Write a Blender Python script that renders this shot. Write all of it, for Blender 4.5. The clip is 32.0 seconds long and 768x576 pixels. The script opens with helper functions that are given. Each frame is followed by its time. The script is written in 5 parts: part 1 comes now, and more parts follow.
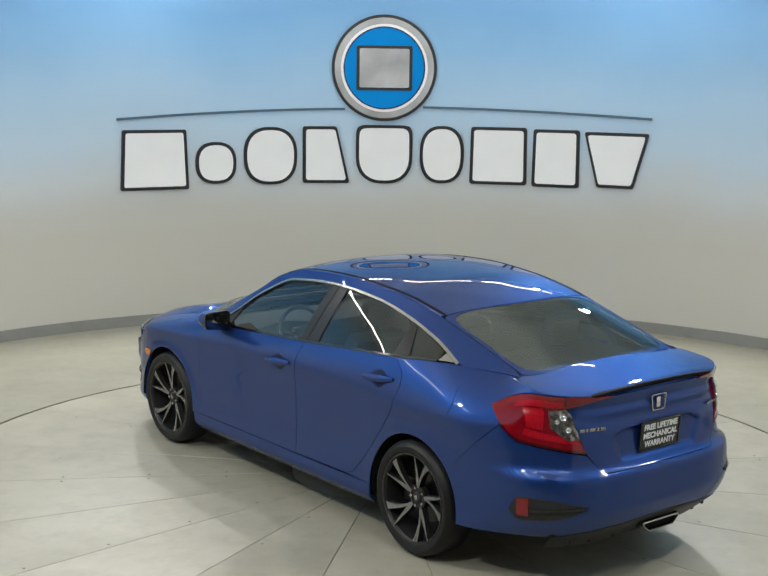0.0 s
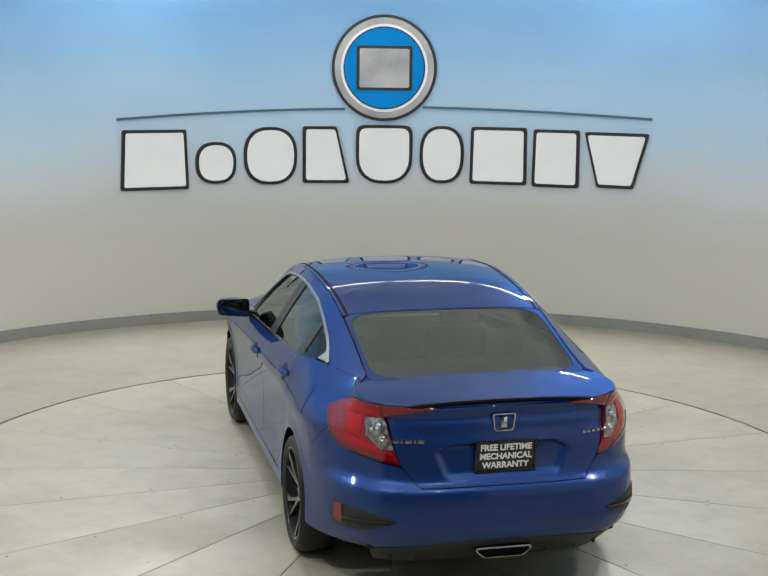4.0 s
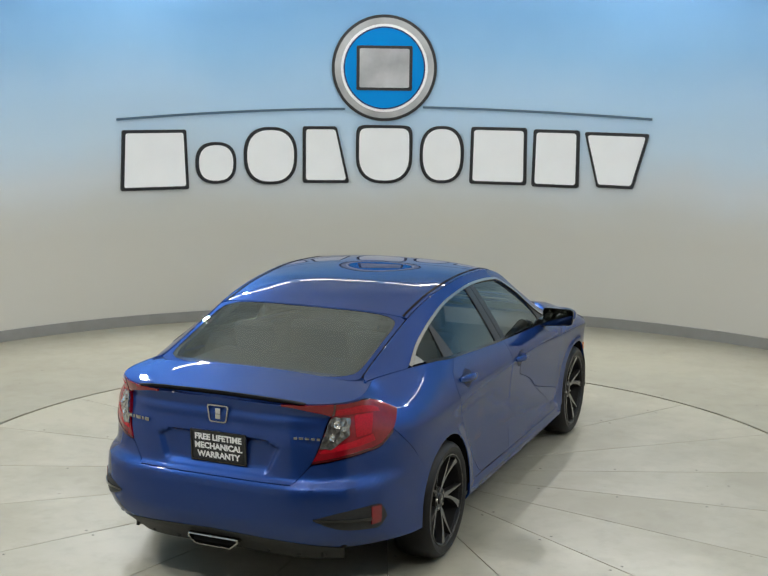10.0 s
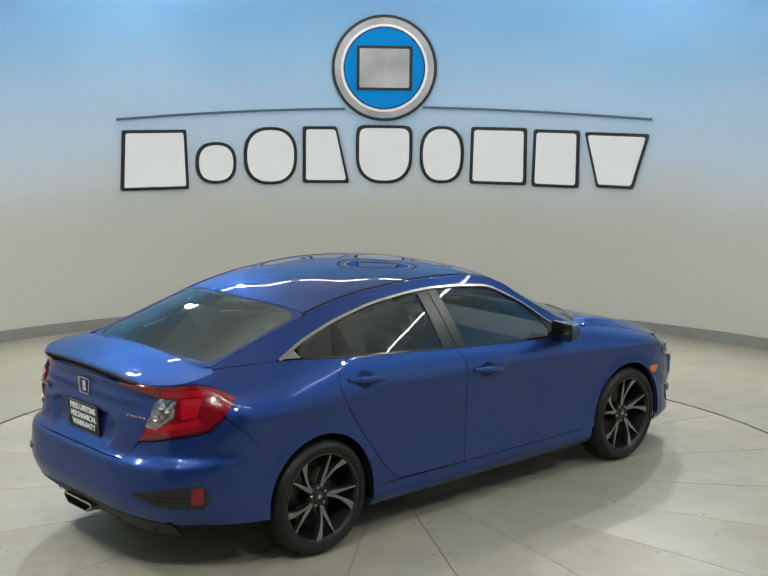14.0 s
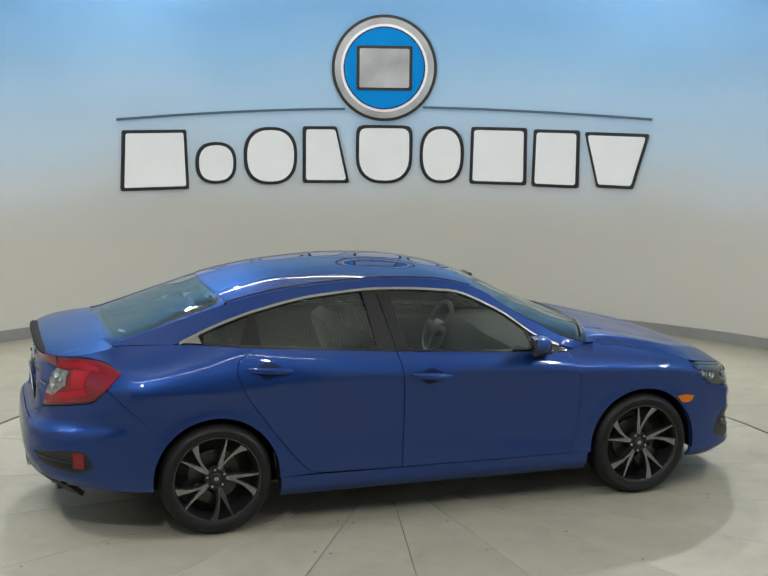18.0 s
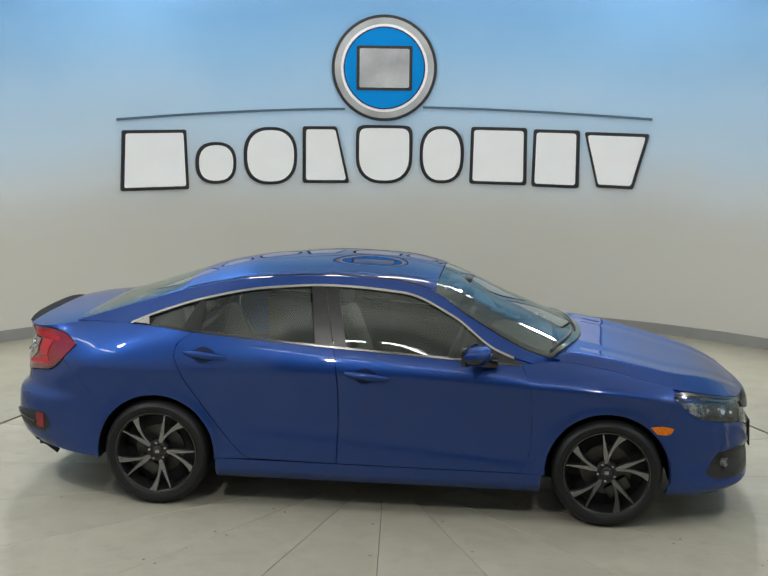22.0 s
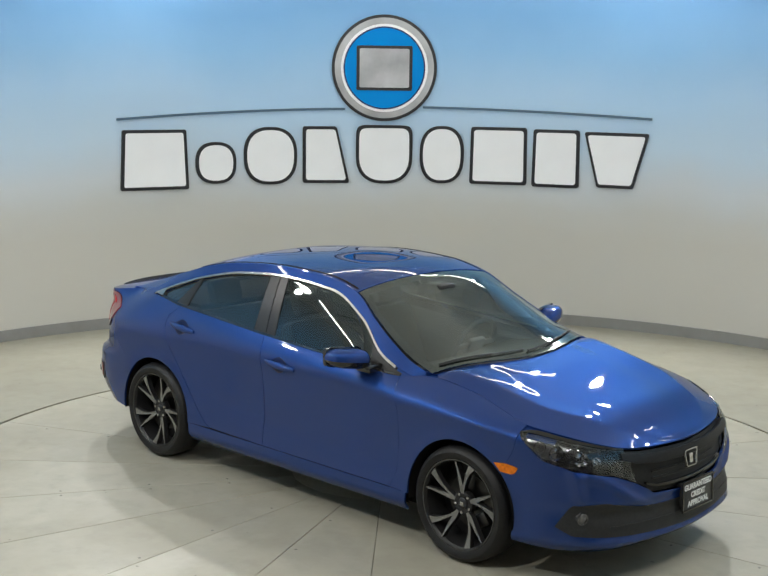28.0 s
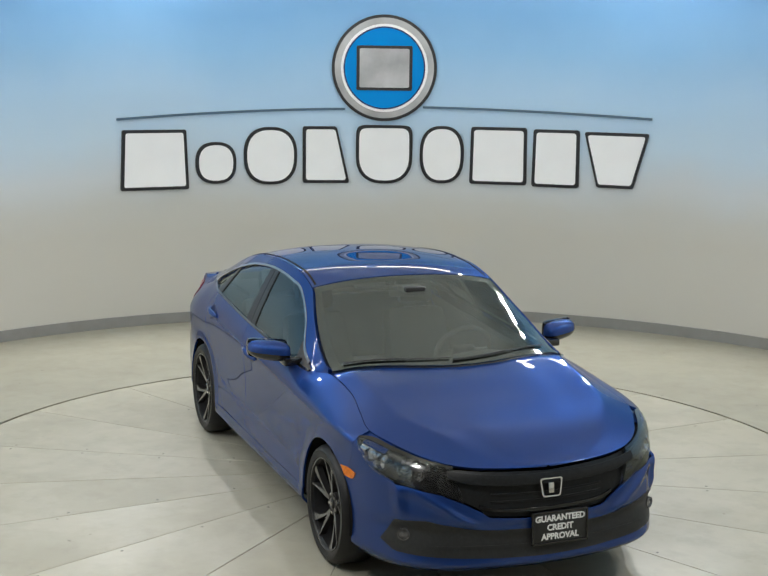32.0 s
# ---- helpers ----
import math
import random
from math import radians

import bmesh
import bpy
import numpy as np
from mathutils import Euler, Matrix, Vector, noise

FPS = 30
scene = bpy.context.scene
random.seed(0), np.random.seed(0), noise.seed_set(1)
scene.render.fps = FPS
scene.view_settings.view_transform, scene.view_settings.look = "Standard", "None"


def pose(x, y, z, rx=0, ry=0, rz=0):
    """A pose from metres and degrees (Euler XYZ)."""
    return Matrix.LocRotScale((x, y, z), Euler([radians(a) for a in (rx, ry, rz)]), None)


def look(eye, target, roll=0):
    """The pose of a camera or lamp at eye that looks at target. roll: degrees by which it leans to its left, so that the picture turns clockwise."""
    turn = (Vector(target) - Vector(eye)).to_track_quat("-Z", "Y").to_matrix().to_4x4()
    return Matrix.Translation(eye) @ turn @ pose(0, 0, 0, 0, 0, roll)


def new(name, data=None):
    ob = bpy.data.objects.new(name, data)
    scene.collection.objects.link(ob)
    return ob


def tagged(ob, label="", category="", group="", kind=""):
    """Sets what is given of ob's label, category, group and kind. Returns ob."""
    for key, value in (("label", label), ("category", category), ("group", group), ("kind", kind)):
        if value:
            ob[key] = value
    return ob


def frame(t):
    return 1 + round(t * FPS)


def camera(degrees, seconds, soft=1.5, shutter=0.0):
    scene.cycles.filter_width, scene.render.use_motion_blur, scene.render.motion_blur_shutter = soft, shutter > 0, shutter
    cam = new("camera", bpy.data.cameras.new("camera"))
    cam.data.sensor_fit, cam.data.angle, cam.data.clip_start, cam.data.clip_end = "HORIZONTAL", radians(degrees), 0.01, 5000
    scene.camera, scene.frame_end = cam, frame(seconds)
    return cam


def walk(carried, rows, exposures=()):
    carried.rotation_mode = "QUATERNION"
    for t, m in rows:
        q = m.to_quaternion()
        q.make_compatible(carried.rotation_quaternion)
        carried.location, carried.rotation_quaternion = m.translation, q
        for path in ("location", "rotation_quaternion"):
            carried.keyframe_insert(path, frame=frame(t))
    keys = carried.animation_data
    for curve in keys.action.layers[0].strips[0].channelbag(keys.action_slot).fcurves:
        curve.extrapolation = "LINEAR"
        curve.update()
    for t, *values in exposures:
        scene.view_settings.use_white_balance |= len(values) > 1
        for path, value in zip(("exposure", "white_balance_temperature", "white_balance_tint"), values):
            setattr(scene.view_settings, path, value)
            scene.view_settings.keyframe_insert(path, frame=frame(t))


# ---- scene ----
cam = camera(33.11, 32.0)
EYE = Vector((-0.019, -8.296, 2.653))
DIP = radians(9.751)
AIM = EYE + 8.0 * Vector((0, math.cos(DIP), -math.sin(DIP)))
walk(cam, [(0.0, look(EYE, AIM, 0.755)), (32.0, look(EYE, AIM, 0.755))])

# ---- light ----
world = bpy.data.worlds.new("world")
scene.world = world
world.use_nodes = True
world.node_tree.nodes["Background"].inputs[0].default_value = (0.9, 0.95, 1.0, 1)
world.node_tree.nodes["Background"].inputs[1].default_value = 0.02
scene.view_settings.exposure = 0.06
REAR_WATTS = 200.0
SIDE_WATTS = 64.0
FRONT_WATTS = 185.0
TUBE_GLOW = 21.0
LENS_GLOW = 66.0


# ---- materials ----
def material(name, colour, rough=0.5, metal=0.0, coat=0.0, grain=0.0, scale=20.0, bump=0.0, bump_scale=200.0,
             colour_b=None, rough_var=0.0, glow=0.0, detail=5.0, spec=0.5):
    m = bpy.data.materials.new(name)
    m.use_nodes = True
    nt = m.node_tree
    b = nt.nodes["Principled BSDF"]
    b.inputs["Base Color"].default_value = (*colour, 1)
    b.inputs["Roughness"].default_value = rough
    b.inputs["Metallic"].default_value = metal
    b.inputs["Specular IOR Level"].default_value = spec
    b.inputs["Coat Weight"].default_value = coat
    b.inputs["Coat Roughness"].default_value = 0.012
    if glow:
        b.inputs["Emission Color"].default_value = (*colour, 1)
        b.inputs["Emission Strength"].default_value = glow
    co = nt.nodes.new("ShaderNodeTexCoord")
    if grain or colour_b:
        n = nt.nodes.new("ShaderNodeTexNoise")
        n.inputs["Scale"].default_value = scale
        n.inputs["Detail"].default_value = detail
        nt.links.new(co.outputs["Object"], n.inputs["Vector"])
        ramp = nt.nodes.new("ShaderNodeValToRGB")
        cb = colour_b or tuple(c * (1 - grain) for c in colour)
        ramp.color_ramp.elements[0].position, ramp.color_ramp.elements[1].position = 0.3, 0.7
        ramp.color_ramp.elements[0].color = (*cb, 1)
        ramp.color_ramp.elements[1].color = (*colour, 1)
        nt.links.new(n.outputs["Fac"], ramp.inputs["Fac"])
        nt.links.new(ramp.outputs["Color"], b.inputs["Base Color"])
        if rough_var:
            mr = nt.nodes.new("ShaderNodeMapRange")
            mr.inputs["To Min"].default_value = rough - rough_var
            mr.inputs["To Max"].default_value = rough + rough_var
            nt.links.new(n.outputs["Fac"], mr.inputs["Value"])
            nt.links.new(mr.outputs["Result"], b.inputs["Roughness"])
    if bump:
        n2 = nt.nodes.new("ShaderNodeTexNoise")
        n2.inputs["Scale"].default_value = bump_scale
        n2.inputs["Detail"].default_value = 3
        nt.links.new(co.outputs["Object"], n2.inputs["Vector"])
        bp = nt.nodes.new("ShaderNodeBump")
        bp.inputs["Strength"].default_value = bump
        bp.inputs["Distance"].default_value = 0.002
        nt.links.new(n2.outputs["Fac"], bp.inputs["Height"])
        nt.links.new(bp.outputs["Normal"], b.inputs["Normal"])
    return m


def glass(name, tint, gloss_rough=0.0, ior=1.7):
    m = bpy.data.materials.new(name)
    m.use_nodes = True
    nt = m.node_tree
    nt.nodes.remove(nt.nodes["Principled BSDF"])
    out = nt.nodes["Material Output"]
    tr = nt.nodes.new("ShaderNodeBsdfTransparent")
    tr.inputs["Color"].default_value = (*tint, 1)
    gl = nt.nodes.new("ShaderNodeBsdfGlossy")
    gl.inputs["Roughness"].default_value = gloss_rough
    gl.inputs["Color"].default_value = (0.93, 1.0, 0.95, 1)
    fr = nt.nodes.new("ShaderNodeFresnel")
    fr.inputs["IOR"].default_value = ior
    mx = nt.nodes.new("ShaderNodeMixShader")
    nt.links.new(fr.outputs["Fac"], mx.inputs["Fac"])
    nt.links.new(tr.outputs["BSDF"], mx.inputs[1])
    nt.links.new(gl.outputs["BSDF"], mx.inputs[2])
    nt.links.new(mx.outputs["Shader"], out.inputs["Surface"])
    return m


def car_paint(name, flake, ground, rough):
    """Metallic paint: coloured flakes over a dark ground under clear lacquer."""
    m = bpy.data.materials.new(name)
    m.use_nodes = True
    nt = m.node_tree
    nt.nodes.remove(nt.nodes["Principled BSDF"])
    out = nt.nodes["Material Output"]
    co = nt.nodes.new("ShaderNodeTexCoord")
    n = nt.nodes.new("ShaderNodeTexNoise")
    n.inputs["Scale"].default_value = 900
    n.inputs["Detail"].default_value = 1
    nt.links.new(co.outputs["Object"], n.inputs["Vector"])
    ramp = nt.nodes.new("ShaderNodeValToRGB")
    ramp.color_ramp.elements[0].position, ramp.color_ramp.elements[1].position = 0.3, 0.7
    ramp.color_ramp.elements[0].color = (*[q * 0.8 for q in flake], 1)
    ramp.color_ramp.elements[1].color = (*flake, 1)
    nt.links.new(n.outputs["Fac"], ramp.inputs["Fac"])
    di = nt.nodes.new("ShaderNodeBsdfDiffuse")
    di.inputs["Color"].default_value = (*ground, 1)
    fl = nt.nodes.new("ShaderNodeBsdfGlossy")
    fl.inputs["Roughness"].default_value = rough
    nt.links.new(ramp.outputs["Color"], fl.inputs["Color"])
    base = nt.nodes.new("ShaderNodeMixShader")
    base.inputs["Fac"].default_value = 0.55
    nt.links.new(di.outputs["BSDF"], base.inputs[1])
    nt.links.new(fl.outputs["BSDF"], base.inputs[2])
    coat = nt.nodes.new("ShaderNodeBsdfGlossy")
    coat.inputs["Roughness"].default_value = 0.016
    fr = nt.nodes.new("ShaderNodeFresnel")
    fr.inputs["IOR"].default_value = 1.53
    top = nt.nodes.new("ShaderNodeMixShader")
    nt.links.new(fr.outputs["Fac"], top.inputs["Fac"])
    nt.links.new(base.outputs["Shader"], top.inputs[1])
    nt.links.new(coat.outputs["BSDF"], top.inputs[2])
    nt.links.new(top.outputs["Shader"], out.inputs["Surface"])
    return m


PAINT = car_paint("blue_paint", (0.015, 0.059, 0.255), (0.015, 0.041, 0.172), 0.41)
BLACK_GLOSS = material("black_gloss", (0.008, 0.008, 0.009), rough=0.12, coat=0.5)
SATIN_BLACK = material("satin_black", (0.008, 0.008, 0.009), rough=0.7, spec=0.04)
BLACK_PLASTIC = material("black_plastic", (0.028, 0.029, 0.030), rough=0.5, grain=0.3, scale=60, bump=0.2, bump_scale=400, spec=0.3)
FRAME_BLACK = material("frame_black", (0.012, 0.012, 0.013), rough=0.32, spec=0.4, grain=0.2, scale=40)
RUBBER = material("tyre_rubber", (0.011, 0.011, 0.012), rough=0.48, spec=0.3, grain=0.25, scale=40, bump=0.3, bump_scale=300)
CHROME = material("chrome", (0.75, 0.75, 0.74), rough=0.12, metal=1.0)
TRIM_CHROME = material("satin_chrome", (0.45, 0.44, 0.42), rough=0.25, metal=1.0)
ALLOY = material("machined_alloy", (0.31, 0.315, 0.33), rough=0.22, metal=1.0, grain=0.15, scale=80)
RIM_EDGE = material("rim_edge", (0.11, 0.11, 0.112), rough=0.2, metal=1.0)
BELT_TRIM = material("belt_trim", (0.11, 0.11, 0.11), rough=0.16, metal=1.0, grain=0.15, scale=40)
RIM_BLACK = material("rim_black", (0.018, 0.018, 0.019), rough=0.4, spec=0.3)
STEEL = material("brake_steel", (0.09, 0.088, 0.085), rough=0.4, metal=1.0, grain=0.3, scale=30)
RED_LENS = material("red_lens", (0.22, 0.002, 0.009), rough=0.12, coat=1.0, spec=0.3, grain=0.25, scale=50, bump=0.12, bump_scale=120)
RED_BAR = material("red_light_bar", (0.46, 0.006, 0.018), rough=0.2, coat=0.4, spec=0.25, grain=0.4, scale=110)
DARK_RED = material("dark_red_lens", (0.06, 0.001, 0.003), rough=0.12, coat=1.0)
CLEAR_LENS = material("clear_lens", (0.46, 0.45, 0.44), rough=0.16, metal=0.85, coat=1.0, grain=0.75, scale=38, detail=2, bump=1.0, bump_scale=60)
AMBER = material("amber_lens", (0.80, 0.20, 0.006), rough=0.2, coat=0.3, spec=0.25, grain=0.45, scale=60)
HEAD_BOWL = material("headlamp_bowl", (0.10, 0.10, 0.104), rough=0.16, metal=0.7, grain=0.6, scale=34)
REFLECTOR = material("lamp_reflector", (0.80, 0.80, 0.81), rough=0.10, metal=1.0, bump=1.0, bump_scale=55)
TRIM_GREY = material("interior_dark", (0.030, 0.031, 0.030), rough=0.75, grain=0.35, scale=25)
SHELF_BLACK = material("shelf_black", (0.010, 0.010, 0.010), rough=0.95, spec=0.1, grain=0.3, scale=60)
SEAT_CLOTH = material("seat_cloth", (0.014, 0.015, 0.015), rough=0.9, grain=0.4, scale=120, bump=0.4)
HEADLINER = material("headliner", (0.30, 0.30, 0.28), rough=0.9, grain=0.1, scale=60)
SIDE_GLASS = glass("side_glass", (0.62, 0.68, 0.65), ior=1.85)
SCREEN_GLASS = glass("windscreen_glass", (0.58, 0.67, 0.62), ior=2.3)
LAMP_GLASS = glass("lamp_glass", (0.85, 0.86, 0.88))
# darkened body blue that paints in the shade behind the door handles
CUP_SHADE = material("cup_shade_blue", (0.002, 0.010, 0.055), rough=0.4, spec=0.2)
MIRROR = material("mirror_glass", (0.14, 0.145, 0.15), rough=0.02, metal=1.0)
GRILLE_BLACK = material("grille_black", (0.018, 0.019, 0.020), rough=0.35, spec=0.2, grain=0.3, scale=60)
FOG_LENS = material("fog_lamp_lens", (0.30, 0.30, 0.31), rough=0.12, metal=0.7, grain=0.6, scale=50)
CAP_GREY = material("cap_grey", (0.05, 0.05, 0.052), rough=0.3, metal=0.6)
WHEEL_GREY = material("steering_leather", (0.03, 0.03, 0.032), rough=0.5, grain=0.3, scale=60)
PLATE_BLACK = material("plate_black", (0.018, 0.019, 0.020), rough=0.35, grain=0.3, scale=40)
PLATE_WHITE = material("plate_lettering", (0.80, 0.80, 0.78), rough=0.5)
UNDER = material("underbody", (0.018, 0.018, 0.018), rough=1.0, spec=0.0, grain=0.3, scale=12)


def wall_paint():
    """Smooth plaster: warm grey below, fading into a painted cloudy sky above."""
    m = bpy.data.materials.new("wall_paint")
    m.use_nodes = True
    nt = m.node_tree
    b = nt.nodes["Principled BSDF"]
    b.inputs["Roughness"].default_value = 0.62
    co = nt.nodes.new("ShaderNodeTexCoord")
    sep = nt.nodes.new("ShaderNodeSeparateXYZ")
    nt.links.new(co.outputs["Object"], sep.inputs[0])
    n = nt.nodes.new("ShaderNodeTexNoise")
    n.inputs["Scale"].default_value = 0.7
    n.inputs["Detail"].default_value = 4
    nt.links.new(co.outputs["Object"], n.inputs["Vector"])
    ad = nt.nodes.new("ShaderNodeMath")
    ad.operation = "MULTIPLY_ADD"
    ad.inputs[1].default_value = 0.45
    nt.links.new(n.outputs["Fac"], ad.inputs[0])
    nt.links.new(sep.outputs["Z"], ad.inputs[2])
    mr = nt.nodes.new("ShaderNodeMapRange")
    mr.inputs["From Min"].default_value = 0.0
    mr.inputs["From Max"].default_value = 8.0
    nt.links.new(ad.outputs[0], mr.inputs["Value"])
    ramp = nt.nodes.new("ShaderNodeValToRGB")
    cr = ramp.color_ramp
    cr.elements[0].position, cr.elements[0].color = 0.150, (0.55, 0.535, 0.485, 1)
    cr.elements[1].position, cr.elements[1].color = 0.60, (0.47, 0.465, 0.44, 1)
    for pos, c in ((0.18, (0.56, 0.56, 0.53)), (0.215, (0.59, 0.63, 0.66)), (0.26, (0.53, 0.67, 0.80)), (0.32, (0.43, 0.63, 0.84)), (0.385, (0.27, 0.51, 0.79)), (0.43, (0.20, 0.43, 0.73)), (0.47, (0.19, 0.42, 0.72))):
        e = cr.elements.new(pos)
        e.color = (*c, 1)
    nt.links.new(mr.outputs["Result"], ramp.inputs["Fac"])
    nt.links.new(ramp.outputs["Color"], b.inputs["Base Color"])
    n2 = nt.nodes.new("ShaderNodeTexNoise")
    n2.inputs["Scale"].default_value = 90
    nt.links.new(co.outputs["Object"], n2.inputs["Vector"])
    bp = nt.nodes.new("ShaderNodeBump")
    bp.inputs["Strength"].default_value = 0.08
    nt.links.new(n2.outputs["Fac"], bp.inputs["Height"])
    nt.links.new(bp.outputs["Normal"], b.inputs["Normal"])
    return m


WALL = wall_paint()


def concrete(name, light, dark, rough):
    """Worn sealed concrete: broad blotches, mid stains, fine grain and dark specks."""
    m = bpy.data.materials.new(name)
    m.use_nodes = True
    nt = m.node_tree
    b = nt.nodes["Principled BSDF"]
    co = nt.nodes.new("ShaderNodeTexCoord")
    info = nt.nodes.new("ShaderNodeObjectInfo")
    sh = nt.nodes.new("ShaderNodeMath")
    sh.operation = "MULTIPLY"
    sh.inputs[1].default_value = 60.0
    nt.links.new(info.outputs["Random"], sh.inputs[0])
    ad = nt.nodes.new("ShaderNodeVectorMath")
    ad.operation = "ADD"
    nt.links.new(co.outputs["Object"], ad.inputs[0])
    nt.links.new(sh.outputs[0], ad.inputs[1])

    def noise(scale, detail, lo, hi):
        n = nt.nodes.new("ShaderNodeTexNoise")
        n.inputs["Scale"].default_value = scale
        n.inputs["Detail"].default_value = detail
        n.inputs["Roughness"].default_value = 0.6
        nt.links.new(ad.outputs[0], n.inputs["Vector"])
        r = nt.nodes.new("ShaderNodeMapRange")
        r.inputs["From Min"].default_value, r.inputs["From Max"].default_value = lo, hi
        nt.links.new(n.outputs["Fac"], r.inputs["Value"])
        return r.outputs["Result"]

    def mix(fac, amount, base, colour):
        k = nt.nodes.new("ShaderNodeMath")
        k.operation = "MULTIPLY"
        k.inputs[1].default_value = amount
        nt.links.new(fac, k.inputs[0])
        x = nt.nodes.new("ShaderNodeMix")
        x.data_type = "RGBA"
        nt.links.new(k.outputs[0], x.inputs["Factor"])
        if isinstance(base, tuple):
            x.inputs[6].default_value = (*base, 1)
        else:
            nt.links.new(base, x.inputs[6])
        x.inputs[7].default_value = (*colour, 1)
        return x.outputs[2]
    broad = noise(1.1, 5, 0.36, 0.66)
    col = mix(broad, 0.9, light, dark)
    col = mix(noise(7.0, 6, 0.50, 0.72), 0.35, col, tuple(q * 0.72 for q in dark))
    col = mix(noise(3.2, 4, 0.56, 0.70), 0.35, col, tuple(min(q * 1.16, 1) for q in light))
    col = mix(info.outputs["Random"], 0.25, col, dark)
    col = mix(noise(11.0, 2, 0.755, 0.79), 0.55, col, (0.09, 0.085, 0.075))
    nt.links.new(col, b.inputs["Base Color"])
    r = nt.nodes.new("ShaderNodeMapRange")
    r.inputs["To Min"].default_value, r.inputs["To Max"].default_value = rough - 0.09, rough + 0.10
    nt.links.new(broad, r.inputs["Value"])
    nt.links.new(r.outputs["Result"], b.inputs["Roughness"])
    bp = nt.nodes.new("ShaderNodeBump")
    bp.inputs["Strength"].default_value = 0.12
    bp.inputs["Distance"].default_value = 0.002
    nt.links.new(noise(60, 3, 0, 1), bp.inputs["Height"])
    nt.links.new(bp.outputs["Normal"], b.inputs["Normal"])
    return m


CONCRETE = concrete("polished_concrete", (0.318, 0.305, 0.244), (0.290, 0.278, 0.220), 0.52)
CONCRETE_TABLE = concrete("turntable_concrete", (0.395, 0.376, 0.302), (0.322, 0.305, 0.242), 0.48)
SCREW = material("screw_dark", (0.17, 0.165, 0.15), rough=0.5, metal=0.5)
RING_JOINT = material("ring_joint", (0.04, 0.04, 0.035), rough=0.9, grain=0.4, scale=30)
JOINT = material("dark_joint", (0.24, 0.230, 0.185), rough=1.0, spec=0.0, grain=0.4, scale=30)
BASE_GREY = material("baseboard_grey", (0.26, 0.257, 0.245), rough=0.5, grain=0.12, scale=6)
BACK_WALL = material("back_wall_grey", (0.58, 0.57, 0.54), rough=0.8, grain=0.3, scale=1.5)
CEILING = material("ceiling_grey", (0.82, 0.81, 0.78), rough=0.9, grain=0.15, scale=1.0)
TUBE = material("tube_glow", (1.0, 0.97, 0.90), glow=TUBE_GLOW)
LENS = material("lens_glow", (1.0, 0.98, 0.94), glow=LENS_GLOW)
FIXTURE = material("fixture_white", (0.7, 0.7, 0.7), rough=0.4)
SIGN_WHITE = material("sign_white", (0.96, 0.96, 0.97), rough=0.3, grain=0.08, scale=1.2)
SIGN_BLACK = material("sign_black", (0.012, 0.012, 0.014), rough=0.35)
SIGN_BLUE = material("sign_blue", (0.0, 0.26, 0.70), rough=0.5, spec=0.1)
SIGN_NAVY = material("sign_navy", (0.004, 0.02, 0.11), rough=0.4)
SIGN_STEEL = material("sign_steel", (0.55, 0.55, 0.56), rough=0.35, metal=0.25, grain=0.45, scale=2.5)
SIGN_LINE = material("sign_line", (0.07, 0.13, 0.20), rough=0.4)


# ---- mesh helpers ----
def mesh_ob(name, bm, mat, parent=None, label="", smooth=True, sharp=35.0):
    me = bpy.data.meshes.new(name)
    bm.to_mesh(me)
    bm.free()
    for mm in (mat if isinstance(mat, (list, tuple)) else [mat]):
        me.materials.append(mm)
    if smooth:
        me.polygons.foreach_set("use_smooth", [True] * len(me.polygons))
        me.set_sharp_from_angle(angle=radians(sharp))
    ob = new(name, me)
    if parent:
        ob.parent = parent
    if label:
        tagged(ob, label)
    return ob


part = mesh_ob


def box(bm, x0, x1, y0, y1, z0, z1, bevel=0.0):
    r = bmesh.ops.create_cube(bm, size=1.0)
    bmesh.ops.scale(bm, vec=(x1 - x0, y1 - y0, z1 - z0), verts=r["verts"])
    bmesh.ops.translate(bm, vec=((x0 + x1) / 2, (y0 + y1) / 2, (z0 + z1) / 2), verts=r["verts"])
    if bevel:
        es = list({e for v in r["verts"] for e in v.link_edges})
        bmesh.ops.bevel(bm, geom=es, offset=bevel, segments=2, profile=0.5, affect="EDGES")
    return bm


def lathe(profile, n=48, axis="y", start=0.0, end=2 * math.pi):
    """A surface turned about the y or z axis from (radius, height) pairs."""
    bm = bmesh.new()
    full = abs(end - start - 2 * math.pi) < 1e-6
    rings = []
    for i in range(n if full else n + 1):
        a = start + (end - start) * i / n
        c, s = math.cos(a), math.sin(a)
        rings.append([bm.verts.new((r * c, h, r * s) if axis == "y" else (r * c, r * s, h)) for r, h in profile])
    m = len(rings)
    for i in range(m if full else m - 1):
        for j in range(len(profile) - 1):
            a, b = rings[i], rings[(i + 1) % m]
            bm.faces.new((a[j], b[j], b[j + 1], a[j + 1]))
    bmesh.ops.remove_doubles(bm, verts=bm.verts, dist=1e-5)
    bmesh.ops.recalc_face_normals(bm, faces=bm.faces)
    return bm


